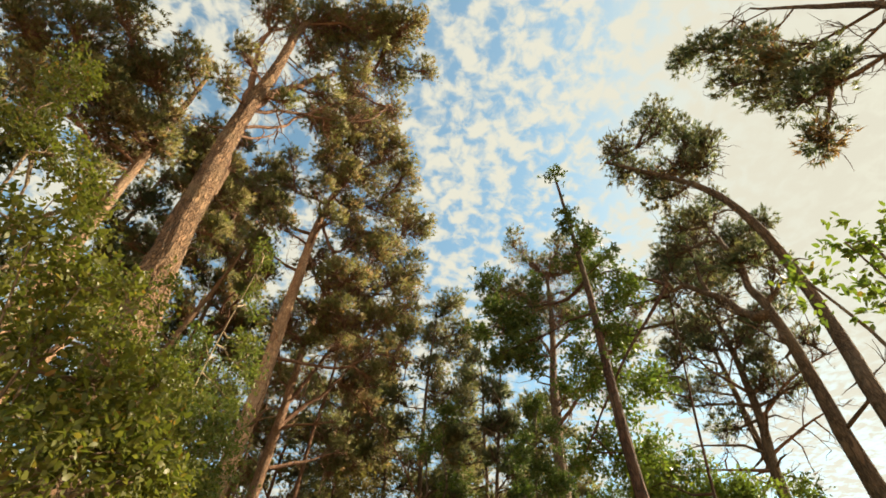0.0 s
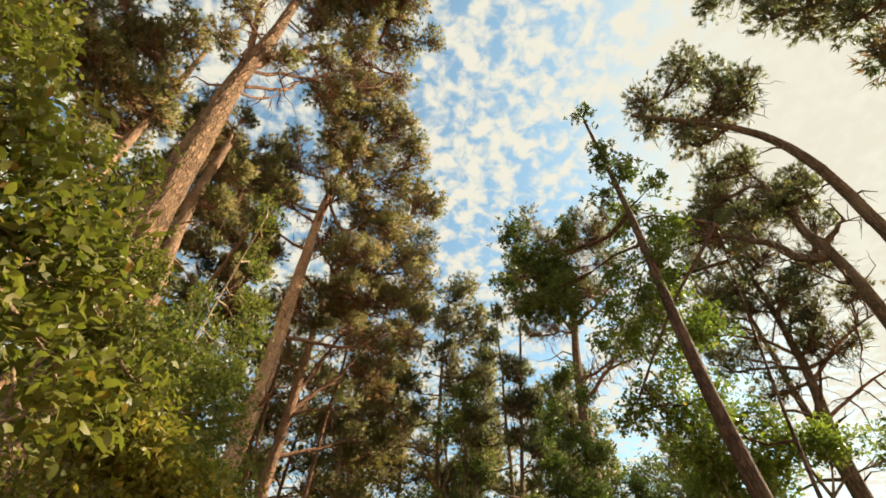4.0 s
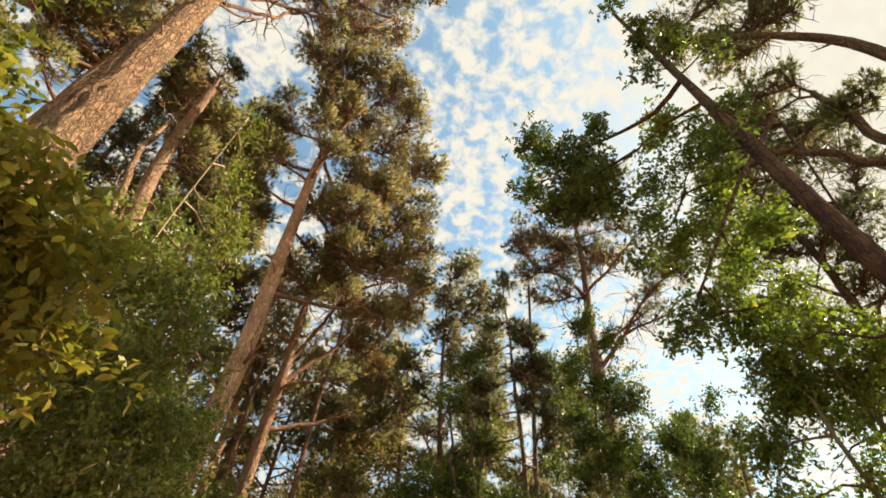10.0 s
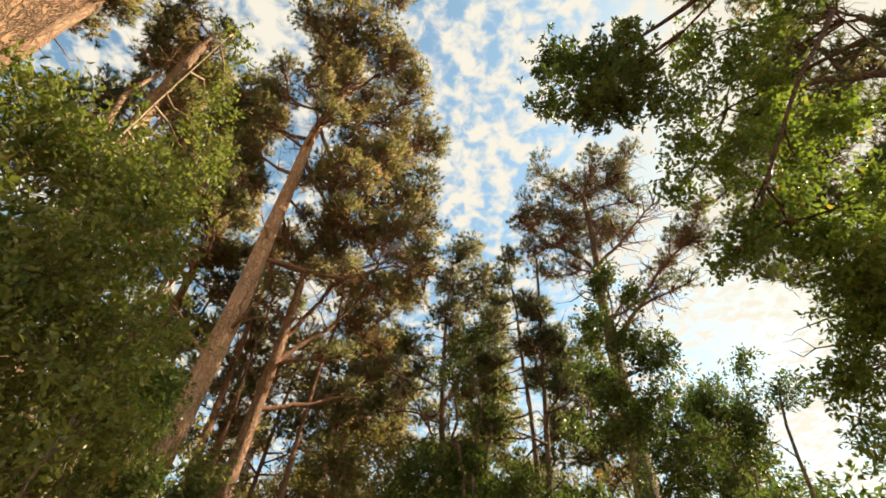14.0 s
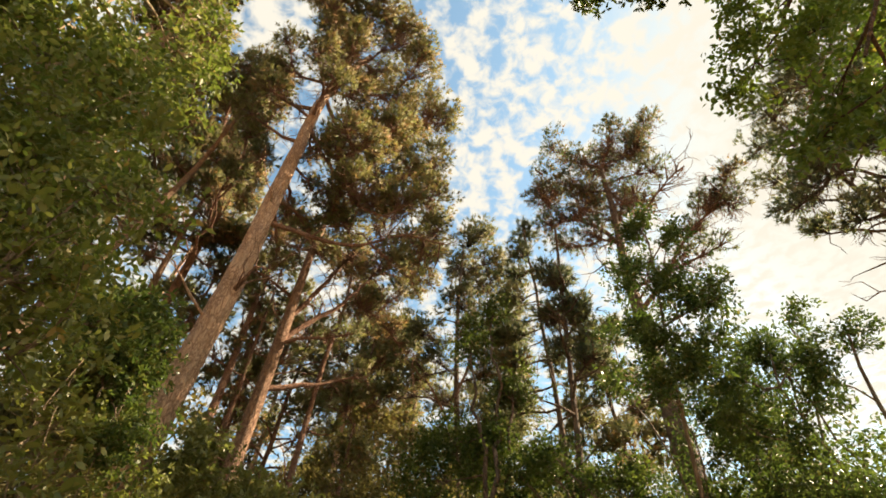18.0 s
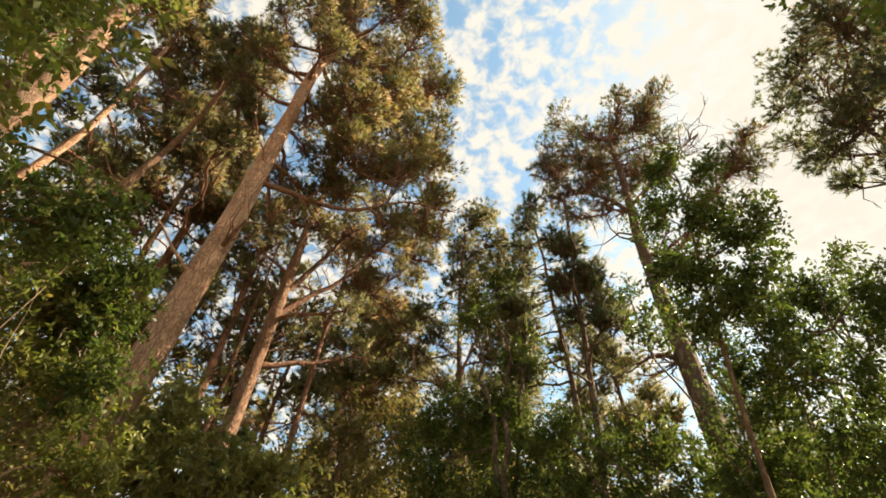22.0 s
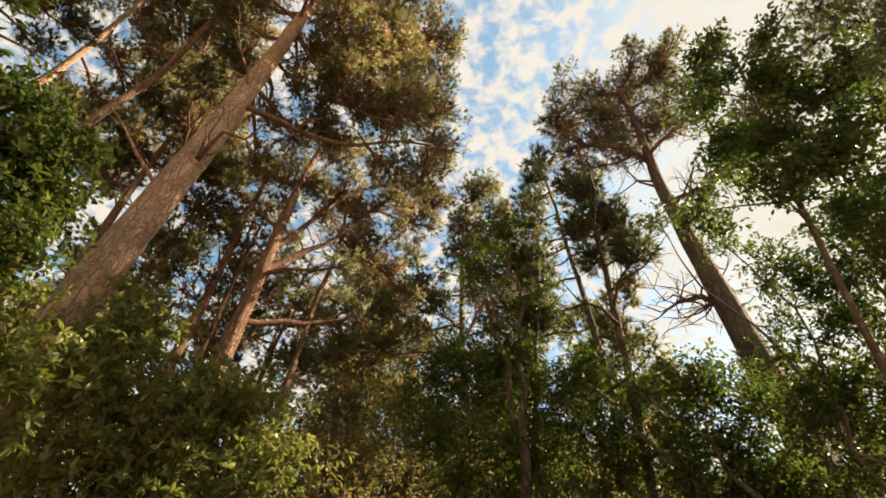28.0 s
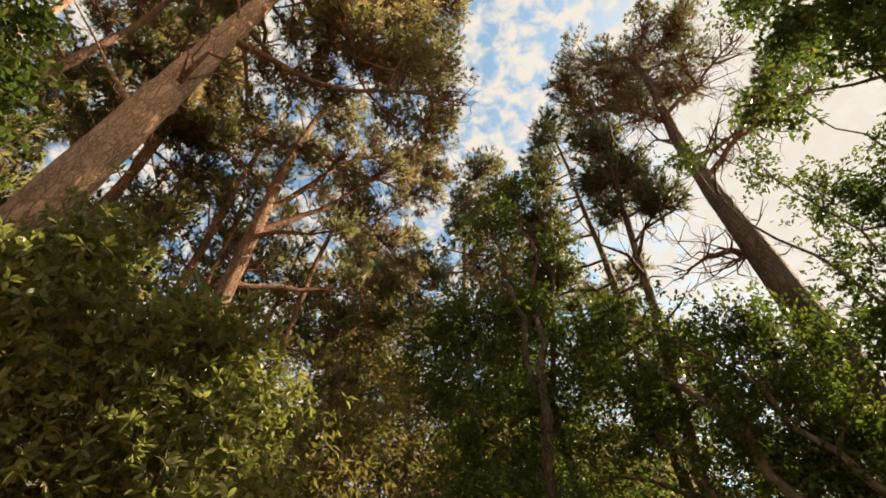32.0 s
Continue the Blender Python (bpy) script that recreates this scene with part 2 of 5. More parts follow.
NEEDLE_BLUE = leaf_material("shaded_pine_needles", [(0.0, (0.085, 0.115, 0.07)), (0.6, (0.145, 0.165, 0.098)), (1.0, (0.22, 0.19, 0.115))], (0.19, 0.155, 0.09), 0.6, 0.46)
NEEDLE_FAR = leaf_material("deep_pine_needles", [(0.0, (0.105, 0.122, 0.062)), (0.6, (0.168, 0.166, 0.082)), (1.0, (0.24, 0.19, 0.105))], (0.2, 0.158, 0.086), 0.6, 0.46)
NEEDLE_DEAD = leaf_material("dead_pine_needles", [(0.0, (0.2, 0.115, 0.06)), (0.6, (0.29, 0.175, 0.09)), (1.0, (0.37, 0.24, 0.13))], (0.26, 0.155, 0.082), 0.7, 0.42)
LEAF_DARK = leaf_material("dark_green_leaves", [(0.0, (0.036, 0.061, 0.02)), (0.6, (0.063, 0.093, 0.03)), (0.93, (0.098, 0.122, 0.042)), (1.0, (0.17, 0.135, 0.048))], (0.086, 0.11, 0.035), 0.42, 0.42)
LEAF_DEEP = leaf_material("deep_green_leaves", [(0.0, (0.038, 0.062, 0.017)), (0.6, (0.068, 0.1, 0.026)), (1.0, (0.125, 0.13, 0.042))], (0.092, 0.115, 0.03), 0.45, 0.42)
LEAF_BROWN = leaf_material("dry_brown_leaves", [(0.0, (0.10, 0.08, 0.035)), (0.6, (0.165, 0.13, 0.06)), (1.0, (0.23, 0.175, 0.09))], (0.13, 0.118, 0.05), 0.7, 0.4)
LEAF_MID = leaf_material("mid_green_leaves", [(0.0, (0.068, 0.108, 0.024)), (0.6, (0.108, 0.15, 0.035)), (0.94, (0.155, 0.19, 0.052)), (1.0, (0.26, 0.17, 0.05))], (0.132, 0.166, 0.04), 0.42, 0.45)
LEAF_LAUREL = leaf_material("laurel_leaves", [(0.0, (0.125, 0.14, 0.05)), (0.6, (0.185, 0.195, 0.075)), (0.95, (0.25, 0.24, 0.11)), (1.0, (0.28, 0.2, 0.08))], (0.19, 0.185, 0.075), 0.36, 0.4)
LEAF_YELLOW = leaf_material("yellowing_leaves", [(0.0, (0.125, 0.125, 0.03)), (0.7, (0.2, 0.185, 0.044)), (1.0, (0.3, 0.19, 0.05))], (0.16, 0.155, 0.038), 0.5, 0.42)
LEAF_NEAR = leaf_material("olive_green_leaves", [(0.0, (0.054, 0.07, 0.016)), (0.6, (0.093, 0.102, 0.024)), (0.95, (0.14, 0.132, 0.038)), (1.0, (0.25, 0.12, 0.042))], (0.11, 0.112, 0.028), 0.45, 0.42)
LEAF_GLOSSY = leaf_material("glossy_green_leaves", [(0.0, (0.07, 0.096, 0.027)), (0.6, (0.122, 0.146, 0.043)), (0.95, (0.19, 0.19, 0.075)), (1.0, (0.29, 0.18, 0.07))], (0.15, 0.152, 0.047), 0.4, 0.42)


# ---- mesh helpers ----
def mesh_of(name, verts, faces, material, smooth=False, normals=None):
    """A mesh from arrays: verts (n, 3), faces (m, k) and, for soft foliage, its shading normals (n, 3)."""
    verts, faces = np.asarray(verts, np.float32), np.asarray(faces, np.int32)
    me = bpy.data.meshes.new(name)
    count, k = faces.shape
    me.vertices.add(len(verts)); me.vertices.foreach_set("co", verts.ravel())
    me.loops.add(count * k); me.loops.foreach_set("vertex_index", faces.ravel())
    me.polygons.add(count); me.polygons.foreach_set("loop_start", np.arange(0, count * k, k, dtype=np.int32))
    if smooth:
        me.polygons.foreach_set("use_smooth", np.ones(count, bool))
    me.update(calc_edges=True)
    if normals is not None:
        cn = me.attributes.new("custom_normal", "FLOAT_VECTOR", "POINT")
        cn.data.foreach_set("vector", np.asarray(normals, np.float32).ravel())
    me.materials.append(material)
    return me


def part(name, me, parent, label="", kind=""):
    ob = new(name, me)
    ob.parent = parent
    return tagged(ob, label, "", "", kind)


def unit(v):
    return v / np.maximum(np.linalg.norm(v, axis=-1, keepdims=True), 1e-9)


def smooth_path(knots, step):
    """Catmull-Rom through the knots, resampled at about step metres."""
    k = np.asarray(knots, float)
    k = np.vstack([2 * k[0] - k[1], k, 2 * k[-1] - k[-2]])
    out = []
    for i in range(1, len(k) - 2):
        n = max(2, int(np.linalg.norm(k[i + 1] - k[i]) / step))
        t = np.linspace(0, 1, n, endpoint=False)[:, None]
        a, b, c, d = k[i - 1], k[i], k[i + 1], k[i + 2]
        out.append(0.5 * (2 * b + (c - a) * t + (2 * a - 5 * b + 4 * c - d) * t ** 2 + (3 * b - a - 3 * c + d) * t ** 3))
    return np.vstack(out + [k[-2:-1]])


def tube(path, radii, sides, rng=None, rough=0.0):
    """A tapered, slightly uneven tube round a path, closed at its tip. Quads."""
    path, radii = np.asarray(path, float), np.asarray(radii, float)
    n = len(path)
    along = unit(np.gradient(path, axis=0))
    ref = np.where(np.abs(along[:, 2:3]) > 0.9, [[1.0, 0, 0]], [[0, 0, 1.0]])
    if np.abs(along[:, 2]).max() > 0.9 and np.abs(along[:, 2]).min() < 0.9:
        ref = np.tile([[0.31, 0.87, 0.38]], (n, 1))
    u = unit(np.cross(along, ref)); w = np.cross(along, u)
    ang = np.linspace(0, 2 * math.pi, sides, endpoint=False)
    r = radii[:, None] * np.ones(sides)
    if rough and rng is not None:
        r = r * (1 + rough * rng.normal(size=r.shape) + rough * 1.5 * np.sin(ang * 3 + rng.uniform(0, 6)))
    v = path[:, None] + r[..., None] * (np.cos(ang)[None, :, None] * u[:, None] + np.sin(ang)[None, :, None] * w[:, None])
    i, j = np.meshgrid(np.arange(n - 1), np.arange(sides), indexing="ij")
    j2 = (j + 1) % sides
    f = np.stack([i * sides + j, i * sides + j2, (i + 1) * sides + j2, (i + 1) * sides + j], -1).reshape(-1, 4)
    return v.reshape(-1, 3), f


class Pieces:
    """Gathers arrays of one mesh."""
    def __init__(self):
        self.v, self.f, self.n = [], [], 0

    def add(self, v, f):
        self.v.append(v); self.f.append(np.asarray(f) + self.n); self.n += len(v)

    def mesh(self, name, material, smooth=False):
        return mesh_of(name, np.vstack(self.v), np.vstack(self.f), material, smooth)


def needle_tufts(rng, at, way, count, length, width, round_=None):
    """Tufts of needles: thin triangles that fan out from each place round its direction, shaded as the clump's round."""
    n = len(at)
    d = unit(way[:, None] * 1.0 + rng.normal(size=(n, count, 3)) * 0.62)
    ln = length * rng.uniform(0.65, 1.15, (n, count, 1))
    base = at[:, None] - d * ln * 0.15 + rng.normal(size=(n, count, 3)) * 0.03
    side = unit(np.cross(d, rng.normal(size=(n, count, 3)))) * width * 0.5
    v = np.stack([base - side, base + side, base + d * ln], 2).reshape(-1, 3)
    nor = None
    if round_ is not None:
        nor = np.repeat(unit(round_[:, None] + 0.45 * d).reshape(-1, 3), 3, 0)
    return v, np.arange(len(v)).reshape(-1, 3), nor


def leaf_sprays(rng, at, way, count, size, rounded=False, whorl=False):
    """Sprays of folded leaves round each place: two triangles a pointed leaf, four a rounded one."""
    n = len(at)
    t = rng.uniform(-0.5, 1.0, (n, count, 1))
    d = unit(way[:, None] * 0.55 + rng.normal(size=(n, count, 3)) * 0.75 + np.array([0, 0, -0.12]))
    base = at[:, None] + way[:, None] * t * size * 1.8 + rng.normal(size=(n, count, 3)) * size * 0.35
    if whorl:                                             # long narrow leaves that fan out from the shoot's tip
        d = unit(way[:, None] * 0.5 + rng.normal(size=(n, count, 3)) * 0.8)
        base = at[:, None] + d * size * 0.08
    ln = size * rng.uniform(0.6, 1.2, (n, count, 1))
    face = unit(np.array([0, 0, 1.0]) + rng.normal(size=(n, count, 3)) * 0.55)
    side = unit(np.cross(d, face)) * ln * rng.uniform(0.19, 0.27, (n, count, 1)) * (0.72 if whorl else 1)
    up = np.cross(side, d); lift = unit(up) * ln * 0.09
    if rounded:
        tip = base + d * ln - lift * 0.9
        lo, hi = base + d * ln * 0.33 + lift * 0.5, base + d * ln * 0.7 + lift * 0.3
        v = np.stack([base, lo - side, hi - side * 0.8, tip, hi + side * 0.8, lo + side], 2).reshape(-1, 3)
        k = np.arange(n * count)[:, None] * 6
        f = np.concatenate([k + np.array([q]) for q in ([0, 1, 5], [1, 2, 5], [2, 4, 5], [2, 3, 4])])
        return v, f
    mid = base + d * ln * 0.45
    v = np.stack([base, mid - side + lift, base + d * ln - lift * 0.8, mid + side + lift], 2).reshape(-1, 3)
    k = np.arange(n * count)[:, None] * 4
    f = np.concatenate([k + np.array([[0, 1, 2]]), k + np.array([[0, 2, 3]])])
    return v, f


def ball(rng, n, r, flat=0.75, hollow=0.35):
    d = unit(rng.normal(size=(n, 3)))
    rad = (hollow + (1 - hollow) * rng.uniform(0, 1, (n, 1)) ** 0.6) * r
    return d * rad * np.array([1, 1, flat])


def spray_points(rng, c, out, r, n, flat, loose, inner=0.12):
    """Places on side shoots that leave c, most of them away from the stem: an uneven outline with gaps."""
    k = 5 + int(4 * r)
    d = unit(rng.normal(size=(k, 3)) * np.array([1, 1, flat]) + 0.55 * unit(np.asarray(out, float)) + np.array([0, 0, 0.15]))
    ln = r * rng.uniform(0.55, 1.2, k)
    which = rng.integers(0, k, n)
    t = rng.uniform(inner, 1.0, n) ** 0.7
    return c + d[which] * (ln[which] * t)[:, None] + rng.normal(size=(n, 3)) * r * loose * np.array([1, 1, flat])


def clump_points(rng, c, out, r, n):
    """Places of the needle clumps of one pad: a lumpy, flattened shell, fuller above and on the outer side."""
    d = unit(rng.normal(size=(n, 3)) + 0.35 * unit(np.asarray(out, float)) + np.array([0, 0, 0.2]))
    lump = 0.85 + 0.28 * np.sin(d @ rng.normal(size=(3, 3)) * 2.6 + rng.uniform(0, 6, 3)).sum(1) / 1.7
    rad = r * lump * rng.uniform(0.3, 1.0, n) ** 0.45
    return c + d * rad[:, None] * np.array([1, 1, 0.8])


def limb_path(a, b, rng, bow, wob=0.06):
    """A limb from a to b that bows, with small kinks."""
    a, b = np.asarray(a, float), np.asarray(b, float)
    ln = np.linalg.norm(b - a)
    n = max(3 if ln < 0.7 else 4, int(ln / 0.6))
    t = np.linspace(0, 1, n)[:, None]
    p = a + (b - a) * t + np.array([0, 0, bow * ln]) * (4 * t * (1 - t))
    kink = np.cumsum(rng.normal(size=(n, 3)) * wob * ln / n ** 0.5, axis=0)
    kink -= kink[-1] * t
    return p + kink * np.sin(t * math.pi) ** 0.5


def fork_point(limbs, c, reach):
    """The place on an earlier limb from which a new one to c best forks, if one is much nearer than reach."""
    best, found = reach * 0.7, None
    for p in limbs:
        q = p[int(len(p) * 0.35):-1]
        if len(q):
            d = np.linalg.norm(q - c, axis=1) + 0.8 * np.maximum(0, q[:, 2] - c[2])
            i = int(np.argmin(d))
            if 0.5 < d[i] < best:
                best, found = d[i], q[i]
    return found


def trunk_point(path, z):
    i = int(np.clip(np.searchsorted(path[:, 2], z), 1, len(path) - 1))
    return path[i]


def pine(label, trunk, r0, r1, lobes, seed, bark=None, needles=None, density=1.0, dead=0.15, stubs=10, crown_from=0.35, needle=0.26, twiggy=1.0, stub_length=2.2, mains=(), main_r=0.12, main_bark=None, main_twigs=0.9, plates=0.0, name="pine_tree"):
    """A tall pine: trunk, a limb with its own needle foliage to each lobe of the crown, and bare stubs below."""
    bark, needles = bark or BARK_PINE, needles or NEEDLE
    rng = np.random.default_rng(seed)
    base = np.array(trunk[0], float)
    root = tagged(new(name), label, "tree")
    root.location = base
    path = smooth_path(np.array(trunk, float) - base, 0.5)
    n = len(path)
    s = np.linspace(0, 1, n)
    path[:, :2] += (np.cumsum(rng.normal(size=(n, 2)) * 0.012, axis=0)) * np.minimum(1, s * 5)[:, None]
    rad = r0 + (r1 - r0) * s ** 0.9 + 0.35 * r0 * np.exp(-s * n * 0.5 / 0.6)
    if plates:                                            # thick bark with proud plates and furrows
        fine = np.linspace(0, n - 1, int((n - 1) * 0.5 / 0.11))
        path2 = np.stack([np.interp(fine, np.arange(n), path[:, k]) for k in range(3)], 1)
        v, f = tube(path2, np.interp(fine, np.arange(n), rad), 44)
        lump = rng.normal(size=(len(fine), 44))
        for w in (1, 2, 3):
            lump = lump + np.roll(lump, 1, 0) + np.roll(lump, -1, 0)
        lump /= lump.std()
        push = np.clip(lump, -1.1, 0.7) * plates
        mid = np.repeat(path2, 44, 0)
        v = mid + (v - mid) * (1 + push.reshape(-1, 1) / np.linalg.norm(v - mid, axis=1, keepdims=True))
    else:
        v, f = tube(path, rad, 18, rng, 0.02)
    part("trunk", mesh_of("trunk", v, f, bark, True), root)
    top = path[-1, 2]
    limbs = []
    for knots in mains:                                   # the heavy limbs of the crown
        knots = np.array(knots, float) - base
        gap = path[int(np.argmin(np.linalg.norm(path - knots[0], axis=1)))] - knots[0]
        near = min([np.linalg.norm(q - knots[0], axis=1).min() for q in limbs] + [9.0])
        if near > np.linalg.norm(gap):                    # the limb leaves the trunk's heart
            knots = knots + gap * (np.linspace(1, 0, len(knots)) ** 2)[:, None]
        p = smooth_path(knots, 0.35)
        m = len(p)
        p[1:] += np.cumsum(rng.normal(size=(m - 1, 3)) * 0.035, axis=0)
        thick = main_r[len(limbs)] if isinstance(main_r, tuple) else main_r * rng.uniform(0.85, 1.1)
        wood = Pieces()
        wood.add(*tube(p, thick + (0.3 * thick - thick) * np.linspace(0, 1, m) ** 0.8, 10, rng, 0.05))
        for _ in range(int(m * main_twigs)):
            i = int(rng.integers(m // 5, m))
            e = p[i] + unit(rng.normal(size=3) + 0.5 * unit(p[-1] - p[0])) * rng.uniform(0.5, 1.9)
            tw = limb_path(p[i], e, rng, rng.uniform(-0.1, 0.14), 0.18)
            wood.add(*tube(tw, np.linspace(rng.uniform(0.02, 0.045), 0.008, len(tw)), 4))
            for _ in range(3):
                k2 = tw[rng.integers(1, len(tw))]
                tw2 = limb_path(k2, k2 + unit(rng.normal(size=3) + unit(e - p[i])) * rng.uniform(0.3, 0.8), rng, 0.05, 0.2)
                wood.add(*tube(tw2, np.linspace(0.014, 0.005, len(tw2)), 3))
        part("main_limb", wood.mesh("main_limb", main_bark or BARK_LIMB, True), root)
        limbs.append(p)
    for x, y, z, r in sorted(lobes, key=lambda q: math.hypot(q[0] - base[0], q[1] - base[1])):
        c = np.array((x, y, z)) - base
        hd = np.linalg.norm(c[:2] - trunk_point(path, min(c[2], top))[:2])
        za = float(np.clip(c[2] - rng.uniform(0.1, 0.6) * hd - 0.3 * r, top * crown_from, top * 0.985))
        a = trunk_point(path, za)
        under = c - np.array([0, 0, 0.45 * r])            # the limb runs below its needle pad
        wood = Pieces()
        fork = fork_point(limbs, under, np.linalg.norm(under - a))
        ln = np.linalg.norm(c - a)
        rb = min(0.045 + 0.021 * ln, 0.5 * np.interp(za, path[:, 2], rad))
        if fork is not None:
            a, rb = fork, 0.036 + 0.016 * np.linalg.norm(under - fork)
        p = limb_path(a, under, rng, rng.uniform(-0.05, 0.06), 0.09)
        limbs.append(p)
        wood.add(*tube(p, np.linspace(rb, 0.028, len(p)), 7))
        r *= 1.32
        m = int((6 + 12.5 * r * r) * max(density, 0.28))
        cl = clump_points(rng, c, c - a, r, m)
        tufts, ways, rounds = [], [], []
        for q in cl:
            k = p[rng.integers(int(len(p) * 0.55), len(p))]
            tw = limb_path(k, q, rng, 0.04, 0.12)
            wood.add(*tube(tw, np.linspace(0.03, 0.009, len(tw)), 3))
            nt = int(rng.uniform(15, 21)) if needle < 0.3 else int(rng.uniform(11, 16))
            size = rng.uniform(0.38, 0.62) * (1.0 if needle < 0.3 else 1.25)
            o = ball(rng, nt, size, 0.68, 0.35) + np.array([0, 0, 0.1])
            tufts.append(q + o); ways.append(unit(o + np.array([0, 0, 0.22]) + 0.3 * unit(q - c)))
            rounds.append(unit(unit(o) + 0.75 * unit(q - c) + np.array([0, 0, 0.15])))
        for _ in range(int(4.2 * twiggy * (1 + r))):       # bare dead twigs under the needles
            k = p[rng.integers(int(len(p) * 0.3), len(p))]
            e = k + unit(rng.normal(size=3) + np.array([0, 0, -0.1]) + 0.6 * unit(c - a)) * rng.uniform(0.5, 1.1) * (0.5 + r * 0.6)
            tw = limb_path(k, e, rng, 0.1, 0.2)
            wood.add(*tube(tw, np.linspace(0.022, 0.006, len(tw)), 3))
            for _ in range(1):
                k2 = tw[rng.integers(1, len(tw))]
                e2 = k2 + unit(rng.normal(size=3) + unit(e - k)) * rng.uniform(0.25, 0.6)
                tw2 = limb_path(k2, e2, rng, 0.05, 0.2)
                wood.add(*tube(tw2, np.linspace(0.012, 0.004, len(tw2)), 3))
        limb = part("limb", wood.mesh("limb", BARK_LIMB if bark is not BARK_DARK else bark, True), root)
        tufts, ways, rounds = np.vstack(tufts), np.vstack(ways), np.vstack(rounds)
        low = (c[2] - tufts[:, 2]) / r                   # needles die first on the inner, lower side
        pick = rng.uniform(size=len(tufts)) < dead * rng.uniform(0.4, 1.6) * np.clip(0.75 + 1.5 * low, 0.1, 2.2)
        for which, mat, nm in ((~pick, needles, "foliage"), (pick, NEEDLE_DEAD, "dead_needles")):
            if which.sum() > 30:
                fv, ff, fn = needle_tufts(rng, tufts[which], ways[which], 8, needle * 1.15, max(0.044, needle * 0.19), rounds[which])
                part(nm, mesh_of(nm, fv, ff, mat, True, fn), limb, "", "stuff")
    for _ in range(stubs):                                # broken dead branches on the bare trunk
        za = rng.uniform(top * 0.25, top * 0.8)
        a = trunk_point(path, za)
        w = rng.uniform(0, 2 * math.pi); ln = rng.uniform(0.4, stub_length)
        e = a + np.array([math.cos(w), math.sin(w), rng.uniform(-0.1, 0.35)]) * ln
        st = Pieces()
        p = limb_path(a, e, rng, rng.uniform(-0.16, 0.16), 0.17)
        st.add(*tube(p, np.linspace(0.03 + 0.012 * ln, 0.008, len(p)), 6))
        for _ in range(int(ln * 3)):
            k = p[rng.integers(len(p) // 3, len(p))]
            e2 = k + unit(rng.normal(size=3) + (e - a)) * rng.uniform(0.2, 0.7)
            tw = limb_path(k, e2, rng, 0.05, 0.2)
            st.add(*tube(tw, np.linspace(0.012, 0.004, len(tw)), 3))
        part("dead_branch", st.mesh("dead_branch", bark, True), root)
    return root


def leaf_form(curl, wide):
    """One pointed leaf, a metre long along y, arched and folded along its midrib."""
    ys = (0.0, 0.18, 0.42, 0.68, 0.88, 1.0)
    ws = (0.015, 0.13, 0.21, 0.17, 0.08, 0.0)
    v = []
    for y, w in zip(ys, ws):
        z = -curl * y * y
        v += [(-w * wide, y, z + 0.35 * w), (0, y, z), (w * wide, y, z + 0.35 * w)]
    f = []
    for i in range(5):
        a, b = i * 3, i * 3 + 3
        f += [(a, a + 1, b + 1, b), (a + 1, a + 2, b + 2, b + 1)]
    return np.array(v), np.array(f)


SINGLE = {}


def single_leaf_mesh(mat, k):
    """Shared mesh of a single leaf in a material that varies from object to object."""
    if (mat.name, k) not in SINGLE:
        if (mat.name, "m") not in SINGLE:
            m = mat.copy()
            m.name = "single_" + mat.name
            nt = m.node_tree
            info = nt.nodes.new("ShaderNodeObjectInfo")
            for nd in nt.nodes:
                if nd.bl_idname == "ShaderNodeValToRGB":
                    nt.links.new(info.outputs["Random"], nd.inputs[0])
            SINGLE[(mat.name, "m")] = m
        v, f = leaf_form((0.1, 0.22, 0.34)[k], (1.0, 1.15, 0.9)[k])
        SINGLE[(mat.name, k)] = mesh_of("leaf", v, f, SINGLE[(mat.name, "m")], True)
    return SINGLE[(mat.name, k)]


